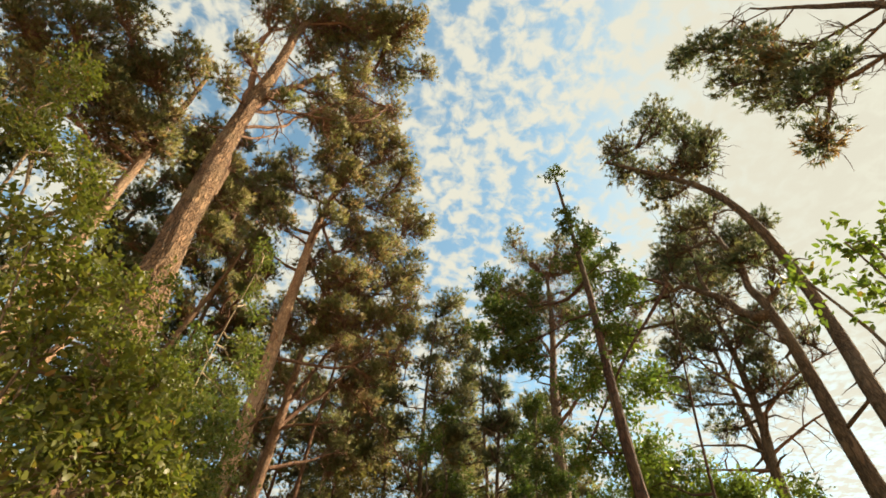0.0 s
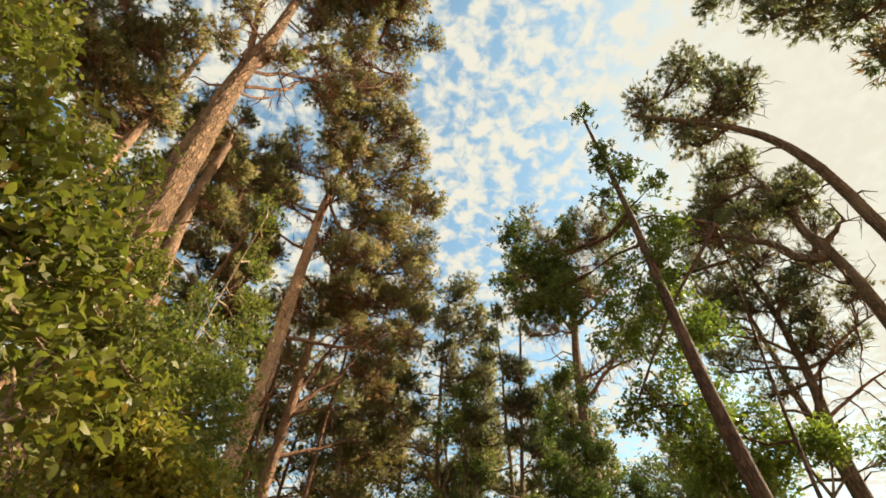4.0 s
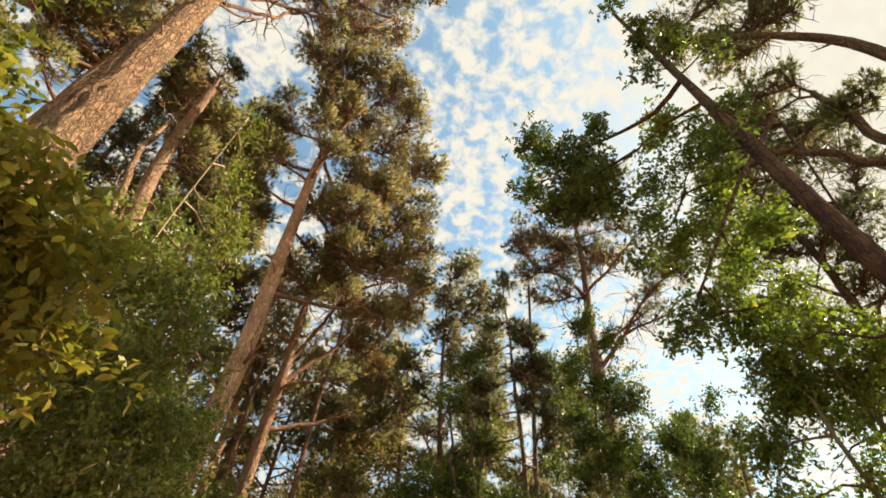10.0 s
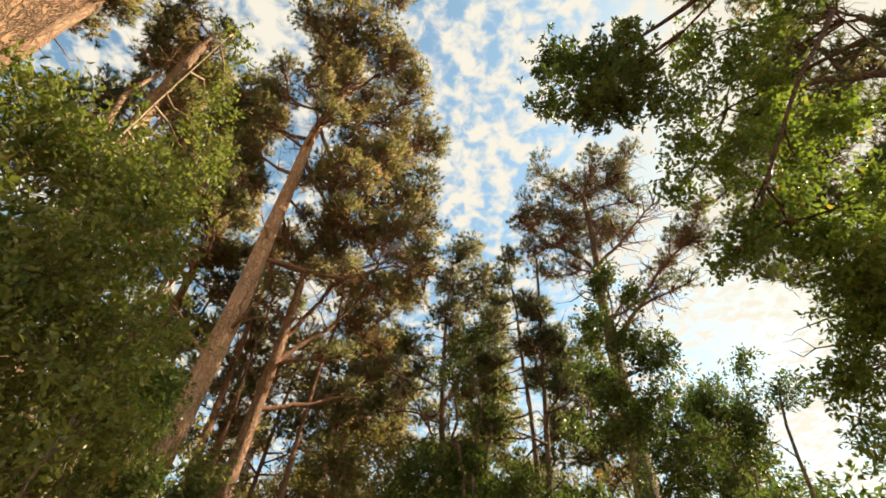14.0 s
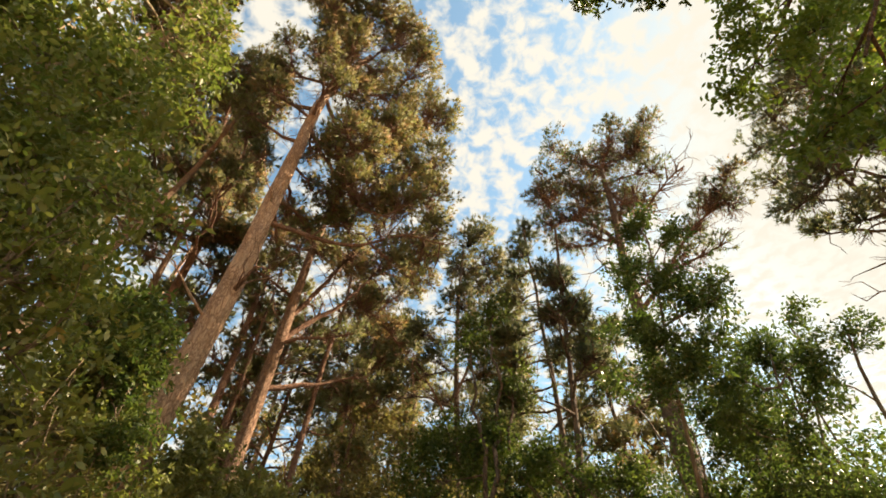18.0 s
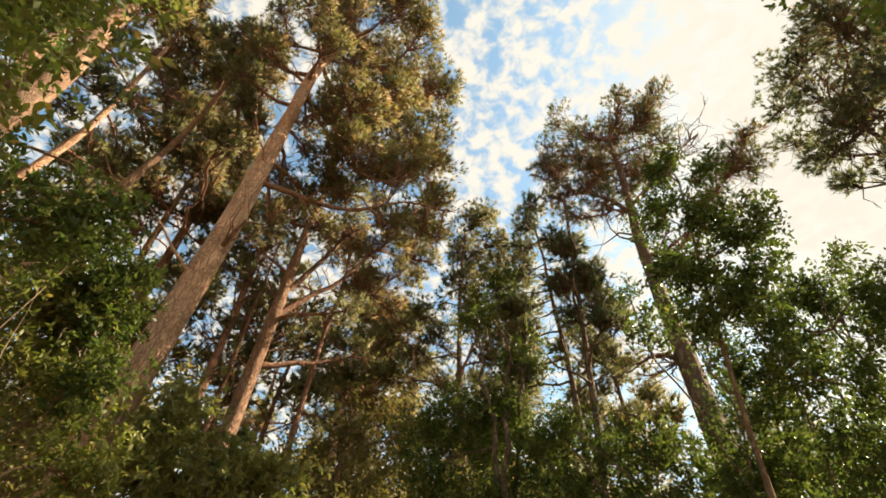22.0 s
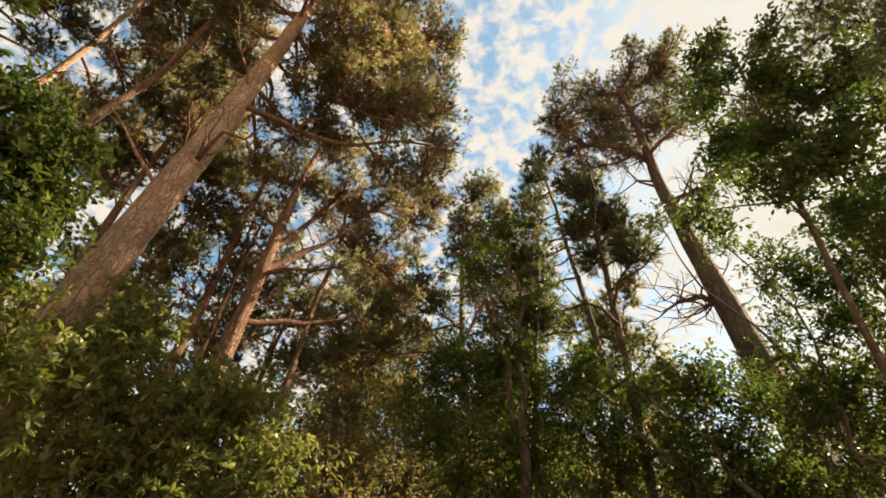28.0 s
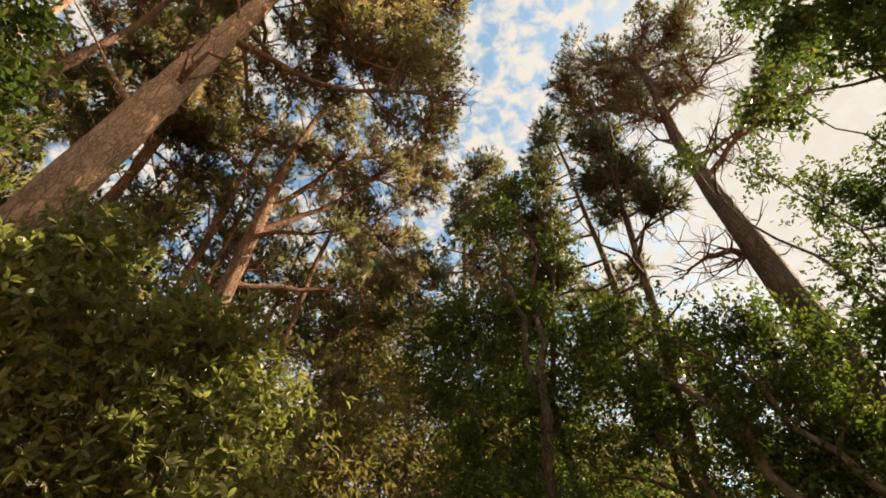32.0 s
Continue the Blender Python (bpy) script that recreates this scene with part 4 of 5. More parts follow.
LOBES_R1b = [
    (1.0, 10.2, 12.1, 0.29), (1.2, 9.9, 10.6, 0.34), (1.7, 9.6, 10.2, 0.38), (1.9, 9.3, 9.1, 0.2), (1.0, 9.9, 9.1, 0.25), (1.7, 9.9, 9.1, 0.25), (0.8, 10.4, 10.3, 0.18), (1.9, 9.7, 8.8, 0.18), (2.1, 9.5, 11.2, 0.18), (1.5, 10.0, 10.0, 0.32)]
LOBES_R1c = [
    (4.3, 10.0, 12.8, 0.29), (4.8, 9.7, 11.9, 0.33), (3.9, 10.7, 11.1, 0.37), (3.6, 11.2, 10.4, 0.32), (3.3, 11.9, 9.7, 0.25), (3.7, 11.2, 9.2, 0.38), (4.4, 10.6, 10.1, 0.4), (4.4, 9.8, 9.8, 0.26), (4.2, 10.5, 8.3, 0.32), (3.6, 11.3, 7.8, 0.33), (3.8, 11.1, 7.2, 0.29), (3.3, 11.6, 7.4, 0.27), (4.1, 10.8, 7.1, 0.28), (4.2, 10.2, 7.0, 0.25), (4.7, 10.1, 8.7, 0.27), (4.1, 10.6, 6.3, 0.25), (4.5, 10.2, 11.2, 0.32), (4.9, 9.3, 10.9, 0.25), (4.0, 10.4, 12.3, 0.25), (4.6, 9.7, 8.1, 0.25), (3.9, 10.8, 9.2, 0.31)]
LOBES_N = [
    (3.1, 16.2, 11.6, 0.3), (3.3, 15.7, 10.5, 0.28), (2.5, 16.3, 9.7, 0.35), (2.8, 15.9, 9.0, 0.36), (3.4, 15.9, 8.8, 0.42), (3.6, 15.6, 8.4, 0.38), (2.6, 16.9, 8.9, 0.34), (2.8, 16.4, 7.9, 0.33), (2.8, 16.1, 7.2, 0.25), (2.2, 16.7, 7.3, 0.25), (2.4, 16.5, 6.9, 0.25), (1.8, 17.4, 7.8, 0.25), (3.3, 15.9, 7.6, 0.25), (2.6, 16.7, 10.6, 0.29), (3.0, 16.3, 11.4, 0.25), (2.5, 16.3, 7.8, 0.26), (2.9, 16.1, 7.3, 0.25), (2.3, 16.6, 8.6, 0.25)]
LOBES_Q = [
    (5.3, 17.2, 7.9, 0.41), (4.7, 17.6, 7.6, 0.3), (5.0, 16.7, 6.8, 0.39), (5.4, 16.4, 7.0, 0.35), (4.6, 17.6, 6.7, 0.35), (4.6, 16.9, 5.8, 0.35), (4.2, 17.4, 7.8, 0.3), (3.8, 17.2, 6.7, 0.3), (4.4, 16.9, 5.1, 0.3), (4.2, 17.6, 5.6, 0.3), (6.1, 16.2, 8.0, 0.3), (5.0, 17.0, 8.2, 0.3), (5.2, 16.5, 7.6, 0.3)]
LOBES_Q2 = [
    (5.3, 10.9, 6.2, 0.4), (4.5, 11.4, 6.3, 0.4), (5.2, 10.9, 5.9, 0.48), (4.6, 11.4, 6.1, 0.48), (5.0, 11.1, 5.6, 0.4), (4.2, 12.0, 5.5, 0.32), (4.7, 11.6, 6.1, 0.32), (4.2, 12.1, 4.7, 0.32), (4.6, 11.5, 5.7, 0.32), (4.0, 12.0, 5.3, 0.32), (6.1, 10.4, 6.0, 0.4), (6.7, 9.9, 5.7, 0.4), (4.9, 11.0, 6.8, 0.33), (5.6, 10.9, 7.0, 0.31), (5.7, 10.6, 6.2, 0.3), (4.9, 11.2, 6.2, 0.31), (6.0, 10.3, 6.0, 0.25), (4.3, 11.3, 6.4, 0.25)]
LOBES_V1 = [
    (-0.3, 23.7, 15.4, 0.9), (-1.2, 23.8, 13.8, 0.9), (0.2, 23.6, 11.5, 0.8), (-2.0, 23.8, 9.8, 0.8), (-2.6, 23.8, 8.6, 0.7), (-0.8, 23.8, 9.6, 0.8), (-1.0, 23.8, 7.6, 0.8), (0.2, 23.6, 8.7, 0.7), (-2.2, 23.9, 10.2, 0.7), (-2.5, 23.9, 8.1, 0.8), (-1.2, 23.9, 8.7, 0.7), (-0.4, 23.7, 9.9, 0.7), (-1.7, 23.9, 6.7, 0.7), (-0.5, 23.7, 6.9, 0.7), (-3.1, 23.9, 9.1, 0.6)]
LOBES_V2 = [
    (4.5, 20.5, 6.3, 0.4), (1.2, 22.5, 8.7, 0.6), (2.0, 22.1, 7.7, 0.5), (2.8, 21.7, 7.2, 0.6), (2.1, 22.1, 6.4, 0.5), (1.2, 22.5, 6.9, 0.6), (3.0, 21.9, 7.6, 0.5), (3.5, 21.4, 6.9, 0.5), (2.4, 22.3, 6.6, 0.5), (0.2, 23.3, 8.5, 0.6), (1.1, 23.0, 8.5, 0.6), (1.9, 22.6, 8.2, 0.6), (0.6, 23.2, 7.0, 0.7), (1.6, 22.7, 6.7, 0.6), (2.4, 22.3, 6.0, 0.6), (4.4, 20.6, 6.4, 0.5), (4.4, 20.6, 5.6, 0.5), (2.9, 21.7, 6.2, 0.5), (4.9, 20.2, 6.8, 0.4), (3.3, 21.7, 6.0, 0.5), (3.2, 21.7, 5.1, 0.5), (0.9, 23.1, 5.7, 0.6)]
LOBES_UY = [
    (-2.9, 5.7, 3.2, 0.2), (-2.8, 5.9, 2.9, 0.2), (-2.7, 6.0, 3.1, 0.2), (-2.5, 6.2, 2.8, 0.2), (-3.2, 5.4, 3.6, 0.2), (-3.0, 5.6, 3.1, 0.3), (-3.3, 5.3, 3.5, 0.3), (-3.0, 5.6, 3.5, 0.2), (-2.9, 5.9, 3.2, 0.2), (-2.7, 6.1, 2.9, 0.2), (-3.3, 5.3, 3.3, 0.3), (-3.0, 5.5, 3.5, 0.2), (-2.7, 5.8, 3.2, 0.2)]
LOBES_W = [
    (3.5, 2.8, 5.1, 0.14), (3.6, 2.7, 5.0, 0.14), (3.2, 3.1, 4.9, 0.14), (3.4, 2.9, 4.4, 0.14)]
LOBES_X = [
    (4.1, 19.5, 9.0, 0.4), (4.6, 19.0, 8.0, 0.5), (5.2, 18.2, 8.7, 0.5), (4.2, 19.4, 8.0, 0.4), (3.8, 19.8, 10.2, 0.4), (4.5, 18.8, 11.2, 0.4), (3.1, 20.5, 11.7, 0.4), (4.4, 19.6, 8.8, 0.25), (4.4, 19.4, 7.8, 0.28), (3.9, 20.1, 7.8, 0.25), (3.7, 19.7, 6.9, 0.26), (4.3, 19.5, 7.2, 0.26), (4.7, 19.1, 8.1, 0.25), (4.0, 19.8, 8.6, 0.25), (3.5, 20.1, 6.6, 0.25), (3.6, 19.7, 6.2, 0.25), (3.4, 19.7, 5.5, 0.25), (3.6, 20.4, 6.0, 0.25)]
LOBES_U0 = [
    (-2.9, 2.1, 4.1, 0.22), (-2.6, 2.4, 3.9, 0.29), (-2.6, 2.5, 3.3, 0.29), (-2.3, 2.7, 3.3, 0.22), (-2.1, 2.9, 3.0, 0.22), (-2.3, 2.7, 2.8, 0.22), (-2.2, 2.8, 3.0, 0.14), (-2.0, 3.1, 2.9, 0.14), (-1.8, 3.2, 2.6, 0.14), (-2.0, 3.0, 2.6, 0.14)]
LOBES_U1 = [
    (-4.2, 3.1, 5.7, 0.36), (-4.0, 3.6, 5.4, 0.29), (-3.8, 3.9, 4.7, 0.29), (-4.7, 2.6, 6.4, 0.36), (-3.6, 4.4, 4.7, 0.29), (-3.3, 4.9, 4.1, 0.22), (-4.4, 2.7, 6.2, 0.29), (-3.8, 3.9, 5.4, 0.22), (-3.4, 4.8, 4.8, 0.22), (-3.0, 5.2, 3.8, 0.22), (-3.6, 5.3, 5.0, 0.22), (-3.3, 5.2, 4.0, 0.14), (-3.1, 5.4, 4.0, 0.14), (-3.4, 4.9, 4.2, 0.14), (-3.2, 5.6, 3.7, 0.14), (-4.9, 2.3, 7.5, 0.29), (-4.9, 2.3, 6.9, 0.29), (-3.6, 4.5, 4.9, 0.14), (-3.5, 4.6, 4.2, 0.14), (-3.6, 4.5, 5.4, 0.14), (-3.6, 4.3, 5.8, 0.14), (-3.3, 4.8, 4.1, 0.14), (-3.4, 4.7, 4.8, 0.14)]
LOBES_U2 = [
    (-5.7, 10.2, 7.2, 0.6), (-6.5, 9.6, 6.9, 0.8), (-5.5, 10.4, 5.9, 0.8), (-6.2, 9.8, 6.7, 0.8), (-5.4, 10.6, 6.9, 0.6), (-7.0, 9.0, 7.1, 0.8), (-5.0, 10.8, 5.2, 0.7)]
LOBES_U3 = [
    (-6.2, 10.0, 13.0, 0.16), (-6.2, 10.5, 12.9, 0.17), (-6.2, 10.7, 12.0, 0.18), (-6.0, 10.7, 11.0, 0.19), (-5.7, 10.6, 9.8, 0.19), (-6.0, 11.0, 9.5, 0.21), (-6.0, 10.9, 8.7, 0.21), (-5.6, 11.1, 9.2, 0.25), (-5.7, 10.5, 7.6, 0.21), (-5.7, 11.3, 8.4, 0.25), (-5.7, 11.1, 10.1, 0.2), (-7.2, 9.1, 8.3, 0.2), (-6.6, 9.3, 8.0, 0.2), (-7.1, 9.4, 7.7, 0.22), (-6.5, 9.5, 7.2, 0.18), (-6.4, 10.0, 7.5, 0.17), (-7.2, 8.7, 8.2, 0.15)]
LOBES_U4 = [
    (-4.8, 10.3, 4.7, 0.3), (-4.8, 10.3, 4.4, 0.6), (-4.5, 10.6, 3.9, 0.4), (-4.4, 10.7, 4.0, 0.4), (-4.5, 10.6, 5.0, 0.4), (-6.2, 9.1, 5.3, 0.7), (-5.5, 9.8, 5.1, 0.7), (-4.3, 10.9, 3.4, 0.4)]
LOBES_U5 = [
    (-7.6, 11.6, 8.4, 0.8), (-7.6, 11.7, 10.1, 0.7), (-6.7, 13.1, 5.7, 0.6), (-6.3, 13.3, 5.8, 0.4), (-6.1, 13.4, 6.1, 0.3)]
LOBES_U6 = [
    (-8.7, 15.9, 7.0, 0.7), (-8.1, 16.6, 5.6, 0.7), (-7.7, 17.1, 4.9, 0.6), (-8.8, 16.0, 6.0, 0.9), (-8.2, 16.6, 6.3, 0.5), (-7.5, 17.3, 4.7, 0.5), (-8.7, 16.0, 7.0, 0.6), (-8.9, 15.6, 8.2, 0.6), (-8.4, 16.2, 8.0, 0.5), (-8.5, 16.1, 7.2, 0.5), (-8.2, 16.6, 7.2, 0.4), (-8.2, 16.6, 7.4, 0.5)]
LOBES_U7 = [
    (-7.8, 19.2, 6.5, 0.6), (-7.9, 19.1, 5.6, 0.7), (-6.6, 20.1, 5.8, 0.7), (-6.0, 20.5, 6.4, 0.6), (-6.9, 19.9, 5.1, 0.7), (-5.6, 20.6, 5.5, 0.6), (-7.7, 19.1, 6.6, 0.5), (-6.9, 20.0, 6.5, 0.5), (-7.8, 19.0, 6.1, 0.4), (-7.3, 19.5, 5.2, 0.5), (-6.7, 20.1, 5.4, 0.6), (-6.2, 20.5, 6.3, 0.5), (-5.6, 20.8, 5.2, 0.5), (-5.2, 21.0, 5.8, 0.4), (-7.0, 19.9, 4.3, 0.5), (-6.2, 20.5, 4.5, 0.6), (-5.1, 21.1, 4.6, 0.4), (-7.8, 19.3, 7.4, 0.6), (-8.0, 19.1, 6.4, 0.6), (-6.8, 19.9, 6.0, 0.6)]


# ---- the pines ----
R2_TRUNK = [(7.0, 7.4, 0), (8.5, 8.5, 7.0), (9.1, 8.85, 10.4), (8.75, 8.65, 13.2), (8.4, 9.1, 15.6), (7.1, 9.8, 17.8), (6.3, 10.25, 19.3)]
pine("tall pine with pale flaky bark and a high spreading crown", [(-6.1, 8.2, 0), (-7.32, 8.24, 10), (-8.14, 8.1, 18.5), (-8.15, 8.0, 22), (-8.3, 7.85, 25.5), (-8.5, 7.9, 28.4), (-8.5, 8.1, 32)], 0.52, 0.12, LOBES_A, 11, BARK_PLATED, plates=0.03, density=0.85, stubs=8, crown_from=0.6, needle=0.21, twiggy=3,
     main_r=(0.24, 0.2, 0.07, 0.06, 0.08), mains=[[(-8.35, 8.6, 19.0), (-8.3, 8.8, 21.2), (-8.1, 9.0, 23.3), (-7.6, 9.5, 26.4), (-6.5, 10.3, 29.6)], [(-8.3, 8.55, 18.0), (-8.7, 8.1, 20.9), (-9.2, 7.5, 24.0), (-9.4, 7.1, 28.2)], [(-8.35, 8.6, 18.6), (-7.5, 9.3, 20.4), (-6.9, 9.9, 23.1), (-5.6, 10.7, 27.6), (-4.8, 11.1, 34.0)], [(-8.2, 8.6, 17.0), (-7.7, 9.2, 18.6), (-7.4, 9.4, 20.2)], [(-8.4, 8.55, 20.0), (-7.5, 9.5, 21.7), (-5.9, 10.6, 23.1), (-4.6, 11.2, 24.7), (-4.0, 11.5, 27.3)]])
pine("slender pine with ragged olive crown behind a thicker one", [(-11.1, 15.2, 0), (-11.35, 14.4, 9), (-11.45, 14.1, 13.2), (-11.85, 13.75, 16.0), (-12.0, 13.45, 19.4), (-11.8, 13.1, 21.0), (-11.75, 12.95, 22.4)], 0.45, 0.19, LOBES_B, 12, BARK_MID, stubs=12, crown_from=0.75, twiggy=3, needle=0.22,
     main_r=(0.2, 0.05), main_bark=BARK_MID, mains=[[(-11.35, 14.0, 11.5), (-11.9, 13.5, 12.7), (-12.0, 13.3, 13.9), (-12.3, 12.9, 16.1), (-12.4, 12.8, 17.9), (-12.4, 12.8, 19.6)], [(-11.9, 13.5, 18.6), (-11.4, 13.7, 19.7), (-11.3, 13.9, 20.7)]])
pine("tall pine with dense brown-green crown beside the track", [(-13.0, 11.2, 0), (-13.4, 10.8, 14), (-14.0, 10.2, 28)], 0.42, 0.1, LOBES_Z, 13, BARK_MID, density=1.15, dead=0.3, twiggy=2.5, needle=0.22)
pine("massive straight pine with cracked tan bark", [(-9.5, 19.5, 0), (-9.14, 19.1, 6), (-8.45, 18.35, 12), (-8.45, 18.2, 18), (-8.35, 17.95, 24), (-8.0, 18.2, 29), (-7.2, 18.6, 33)], 0.45, 0.15, LOBES_C + LOBES_C2 + LOBES_C3 + LOBES_C4, 14, plates=0.014, dead=0.24, stubs=8, crown_from=0.5, density=0.85, twiggy=3.5, main_r=0.11, needle=0.21,
     mains=[[(-8.4, 18.3, 14.9), (-6.7, 19.4, 15.5), (-5.3, 20.0, 15.9), (-3.8, 20.4, 17.1), (-2.3, 20.7, 16.9)], [(-8.2, 18.1, 22.2), (-7.0, 19.2, 20.0), (-5.6, 19.9, 18.1), (-4.3, 20.3, 17.9)], [(-8.1, 18.1, 24.9), (-7.0, 18.9, 23.1), (-5.6, 19.4, 25.8), (-3.7, 20.0, 24.9)], [(-8.4, 18.3, 11.5), (-7.9, 18.0, 11.9), (-7.7, 17.9, 12.1)]])
pine("forked pine with bare brown lower limbs", [(-11.2, 27.8, 0), (-10.35, 26.2, 10), (-9.55, 24.7, 17), (-9.5, 24.7, 23), (-9.3, 25.0, 28)], 0.46, 0.1, LOBES_D, 15, BARK_RUST, needles=NEEDLE_FAR, dead=0.45, twiggy=5, stubs=7, density=0.5, needle=0.26, main_r=0.15,
     mains=[[(-9.75, 25.3, 16.8), (-8.8, 25.6, 19.0), (-7.3, 26.2, 22.7), (-5.0, 26.9, 24.9), (-3.5, 27.1, 28.0)], [(-9.65, 25.2, 15.0), (-8.8, 25.6, 16.9), (-7.7, 26.1, 18.5), (-6.7, 26.4, 21.0)]])
pine("slim reddish pine close behind a forked one", [(-12.3, 26.2, 0), (-12.0, 26.1, 13.9), (-12.2, 26.0, 20), (-12.2, 26.0, 26)], 0.27, 0.09, [(-12.0, 26.0, 25.5, 1.0), (-11.2, 26.4, 24.4, 0.9), (-12.9, 26.2, 24.8, 0.9)], 31, BARK_LIMB, needles=NEEDLE_FAR, dead=0.4, twiggy=4, stubs=9, density=0.6, needle=0.3)
pine("brown-stemmed pine rising behind a massive one", [(-16.4, 26.2, 0), (-15.9, 25.0, 12), (-15.2, 24.0, 20), (-14.7, 22.7, 28)], 0.36, 0.12, LOBES_NB, 34, BARK_LIMB, needles=NEEDLE_FAR, dead=0.35, twiggy=3, stubs=16, density=0.8, needle=0.28)
pine("brown-green pine with a full low crown in the stand", [(-17.2, 26.8, 0), (-16.4, 24.8, 12), (-15.8, 23.2, 20), (-15.4, 22.4, 27)], 0.3, 0.08, LOBES_NB2, 35, BARK_MID, needles=NEEDLE_FAR, dead=0.35, twiggy=2.5, stubs=10, density=0.8, needle=0.28, crown_from=0.3)
pine("dark green pine behind a pale forked one", [(-19.5, 17.0, 0), (-18.8, 16.6, 12), (-18.0, 16.0, 22), (-17.6, 15.6, 29)], 0.34, 0.06, LOBES_ZB, 36, BARK_MID, needles=NEEDLE_BLUE, dead=0.15, twiggy=2, density=0.9, needle=0.24, crown_from=0.35)
pine("thin reddish pine behind a forked one", [(-9.0, 28.4, 0), (-8.8, 28.5, 15.5), (-8.4, 28.7, 21.2), (-8.7, 28.6, 26)], 0.2, 0.07, [(-8.6, 28.6, 25.6, 0.9), (-7.9, 28.9, 24.6, 0.8)], 32, BARK_LIMB, needles=NEEDLE_FAR, dead=0.4, twiggy=4, stubs=9, density=0.6, needle=0.3)
pine("thin leaning pine with reddish stem", [(-12.4, 29.2, 0), (-13.0, 28.8, 16.2), (-13.5, 28.4, 22.3), (-13.6, 28.3, 25)], 0.19, 0.07, [(-13.5, 28.4, 24.6, 0.9)], 33, BARK_LIMB, needles=NEEDLE_FAR, dead=0.4, twiggy=4, stubs=14, density=0.6, needle=0.3)
pine("old pine with a rounded crown and many bare twigs", [(4.2, 21.9, 0), (4.85, 22.4, 8), (5.2, 22.7, 14), (5.5, 22.8, 18), (5.9, 22.6, 22), (6.0, 22.2, 25)], 0.5, 0.1, LOBES_E + LOBES_Er, 16, BARK_OLD, NEEDLE_BLUE, dead=0.36, density=0.56, twiggy=7, stubs=10, crown_from=0.55, needle=0.2, main_twigs=3, main_r=0.11,
     mains=[[(5.25, 22.7, 14.3), (6.9, 22.2, 16.3), (7.8, 21.6, 17.7), (8.6, 20.9, 18.3), (9.5, 20.2, 18.8)], [(5.6, 22.75, 19.0), (5.1, 23.1, 20.6), (4.1, 23.5, 22.2), (3.2, 23.8, 23.8)], [(5.65, 22.7, 19.3), (7.4, 21.7, 20.5), (8.4, 21.0, 21.7), (9.1, 20.4, 22.1)], [(5.0, 22.55, 11.0), (4.8, 23.0, 11.7), (4.5, 23.4, 11.8), (4.2, 23.6, 11.6)]])
pine("leaning dark pine with a bent top", R2_TRUNK, 0.25, 0.07, LOBES_R2, 17, BARK_DARK, NEEDLE_BLUE, dead=0.3, stubs=5, twiggy=4, crown_from=0.72, needle=0.17, stub_length=0.9)
pine("dark pine with twisted bare branches", [(10.2, 15.6, 0), (10.3, 15.6, 8), (10.8, 15.4, 12), (11.0, 15.6, 17)], 0.3, 0.07, LOBES_R3 + LOBES_R3b, 18, BARK_DARK, NEEDLE_BLUE, density=0.75, dead=0.2, twiggy=6, stubs=24, stub_length=3.0, main_r=0.07, needle=0.18,
     mains=[[(10.65, 15.4, 11.0), (11.4, 14.9, 11.7), (12.1, 14.2, 12.1), (13.0, 13.3, 12.3)], [(10.5, 15.5, 9.8), (11.4, 14.9, 10.4), (12.3, 14.0, 10.7)], [(10.4, 15.5, 9.1), (9.4, 16.4, 9.6), (8.6, 16.8, 9.6)], [(10.8, 15.4, 12.0), (10.2, 15.8, 13.1), (9.7, 16.2, 14.5), (9.3, 16.4, 15.7)]])
pine("dark pine forking into twisted limbs against the light", [(8.2, 9.9, 0), (8.7, 10.1, 8.5), (8.7, 10.0, 9.7), (8.7, 10.0, 10.9), (8.7, 10.0, 11.4), (8.6, 10.1, 12.0), (8.7, 10.0, 12.9), (8.6, 10.1, 13.8), (8.6, 10.1, 14.3)], 0.27, 0.07, LOBES_R4, 19, BARK_DARK, NEEDLE_BLUE, dead=0.2, twiggy=3.0, stubs=3, crown_from=0.8, needle=0.15,
     main_r=(0.15, 0.08, 0.1, 0.04), main_bark=BARK_DARK, mains=[[(8.7, 10.0, 10.9), (8.4, 10.3, 10.9), (8.3, 10.5, 11.3), (8.1, 10.6, 11.9), (7.9, 10.9, 12.5), (7.6, 11.2, 13.2), (7.3, 11.4, 13.1), (7.0, 11.7, 13.3)], [(7.9, 10.9, 12.5), (7.9, 10.9, 13.3), (8.0, 10.8, 14.3), (8.0, 10.7, 15.0)], [(8.7, 10.0, 11.2), (8.9, 9.7, 11.4), (9.1, 9.5, 11.6)], [(8.7, 10.0, 9.9), (8.5, 10.2, 10.1), (8.4, 10.3, 10.3)]])
pine("pine with a heavy dark crown against the light", [(13, 0, 0), (12.0, 2.2, 11), (10.5, 5, 21)], 0.35, 0.03, LOBES_S, 20, BARK_DARK, NEEDLE_BLUE, dead=0.3, twiggy=3, needle=0.2)
pine("dark pine with clustered crown against the light", [(12.3, 18.2, 0), (12.1, 18.1, 12), (12.0, 18.0, 20.5)], 0.3, 0.025, LOBES_S2, 21, BARK_DARK, NEEDLE_BLUE, density=0.7, twiggy=3, needle=0.19)
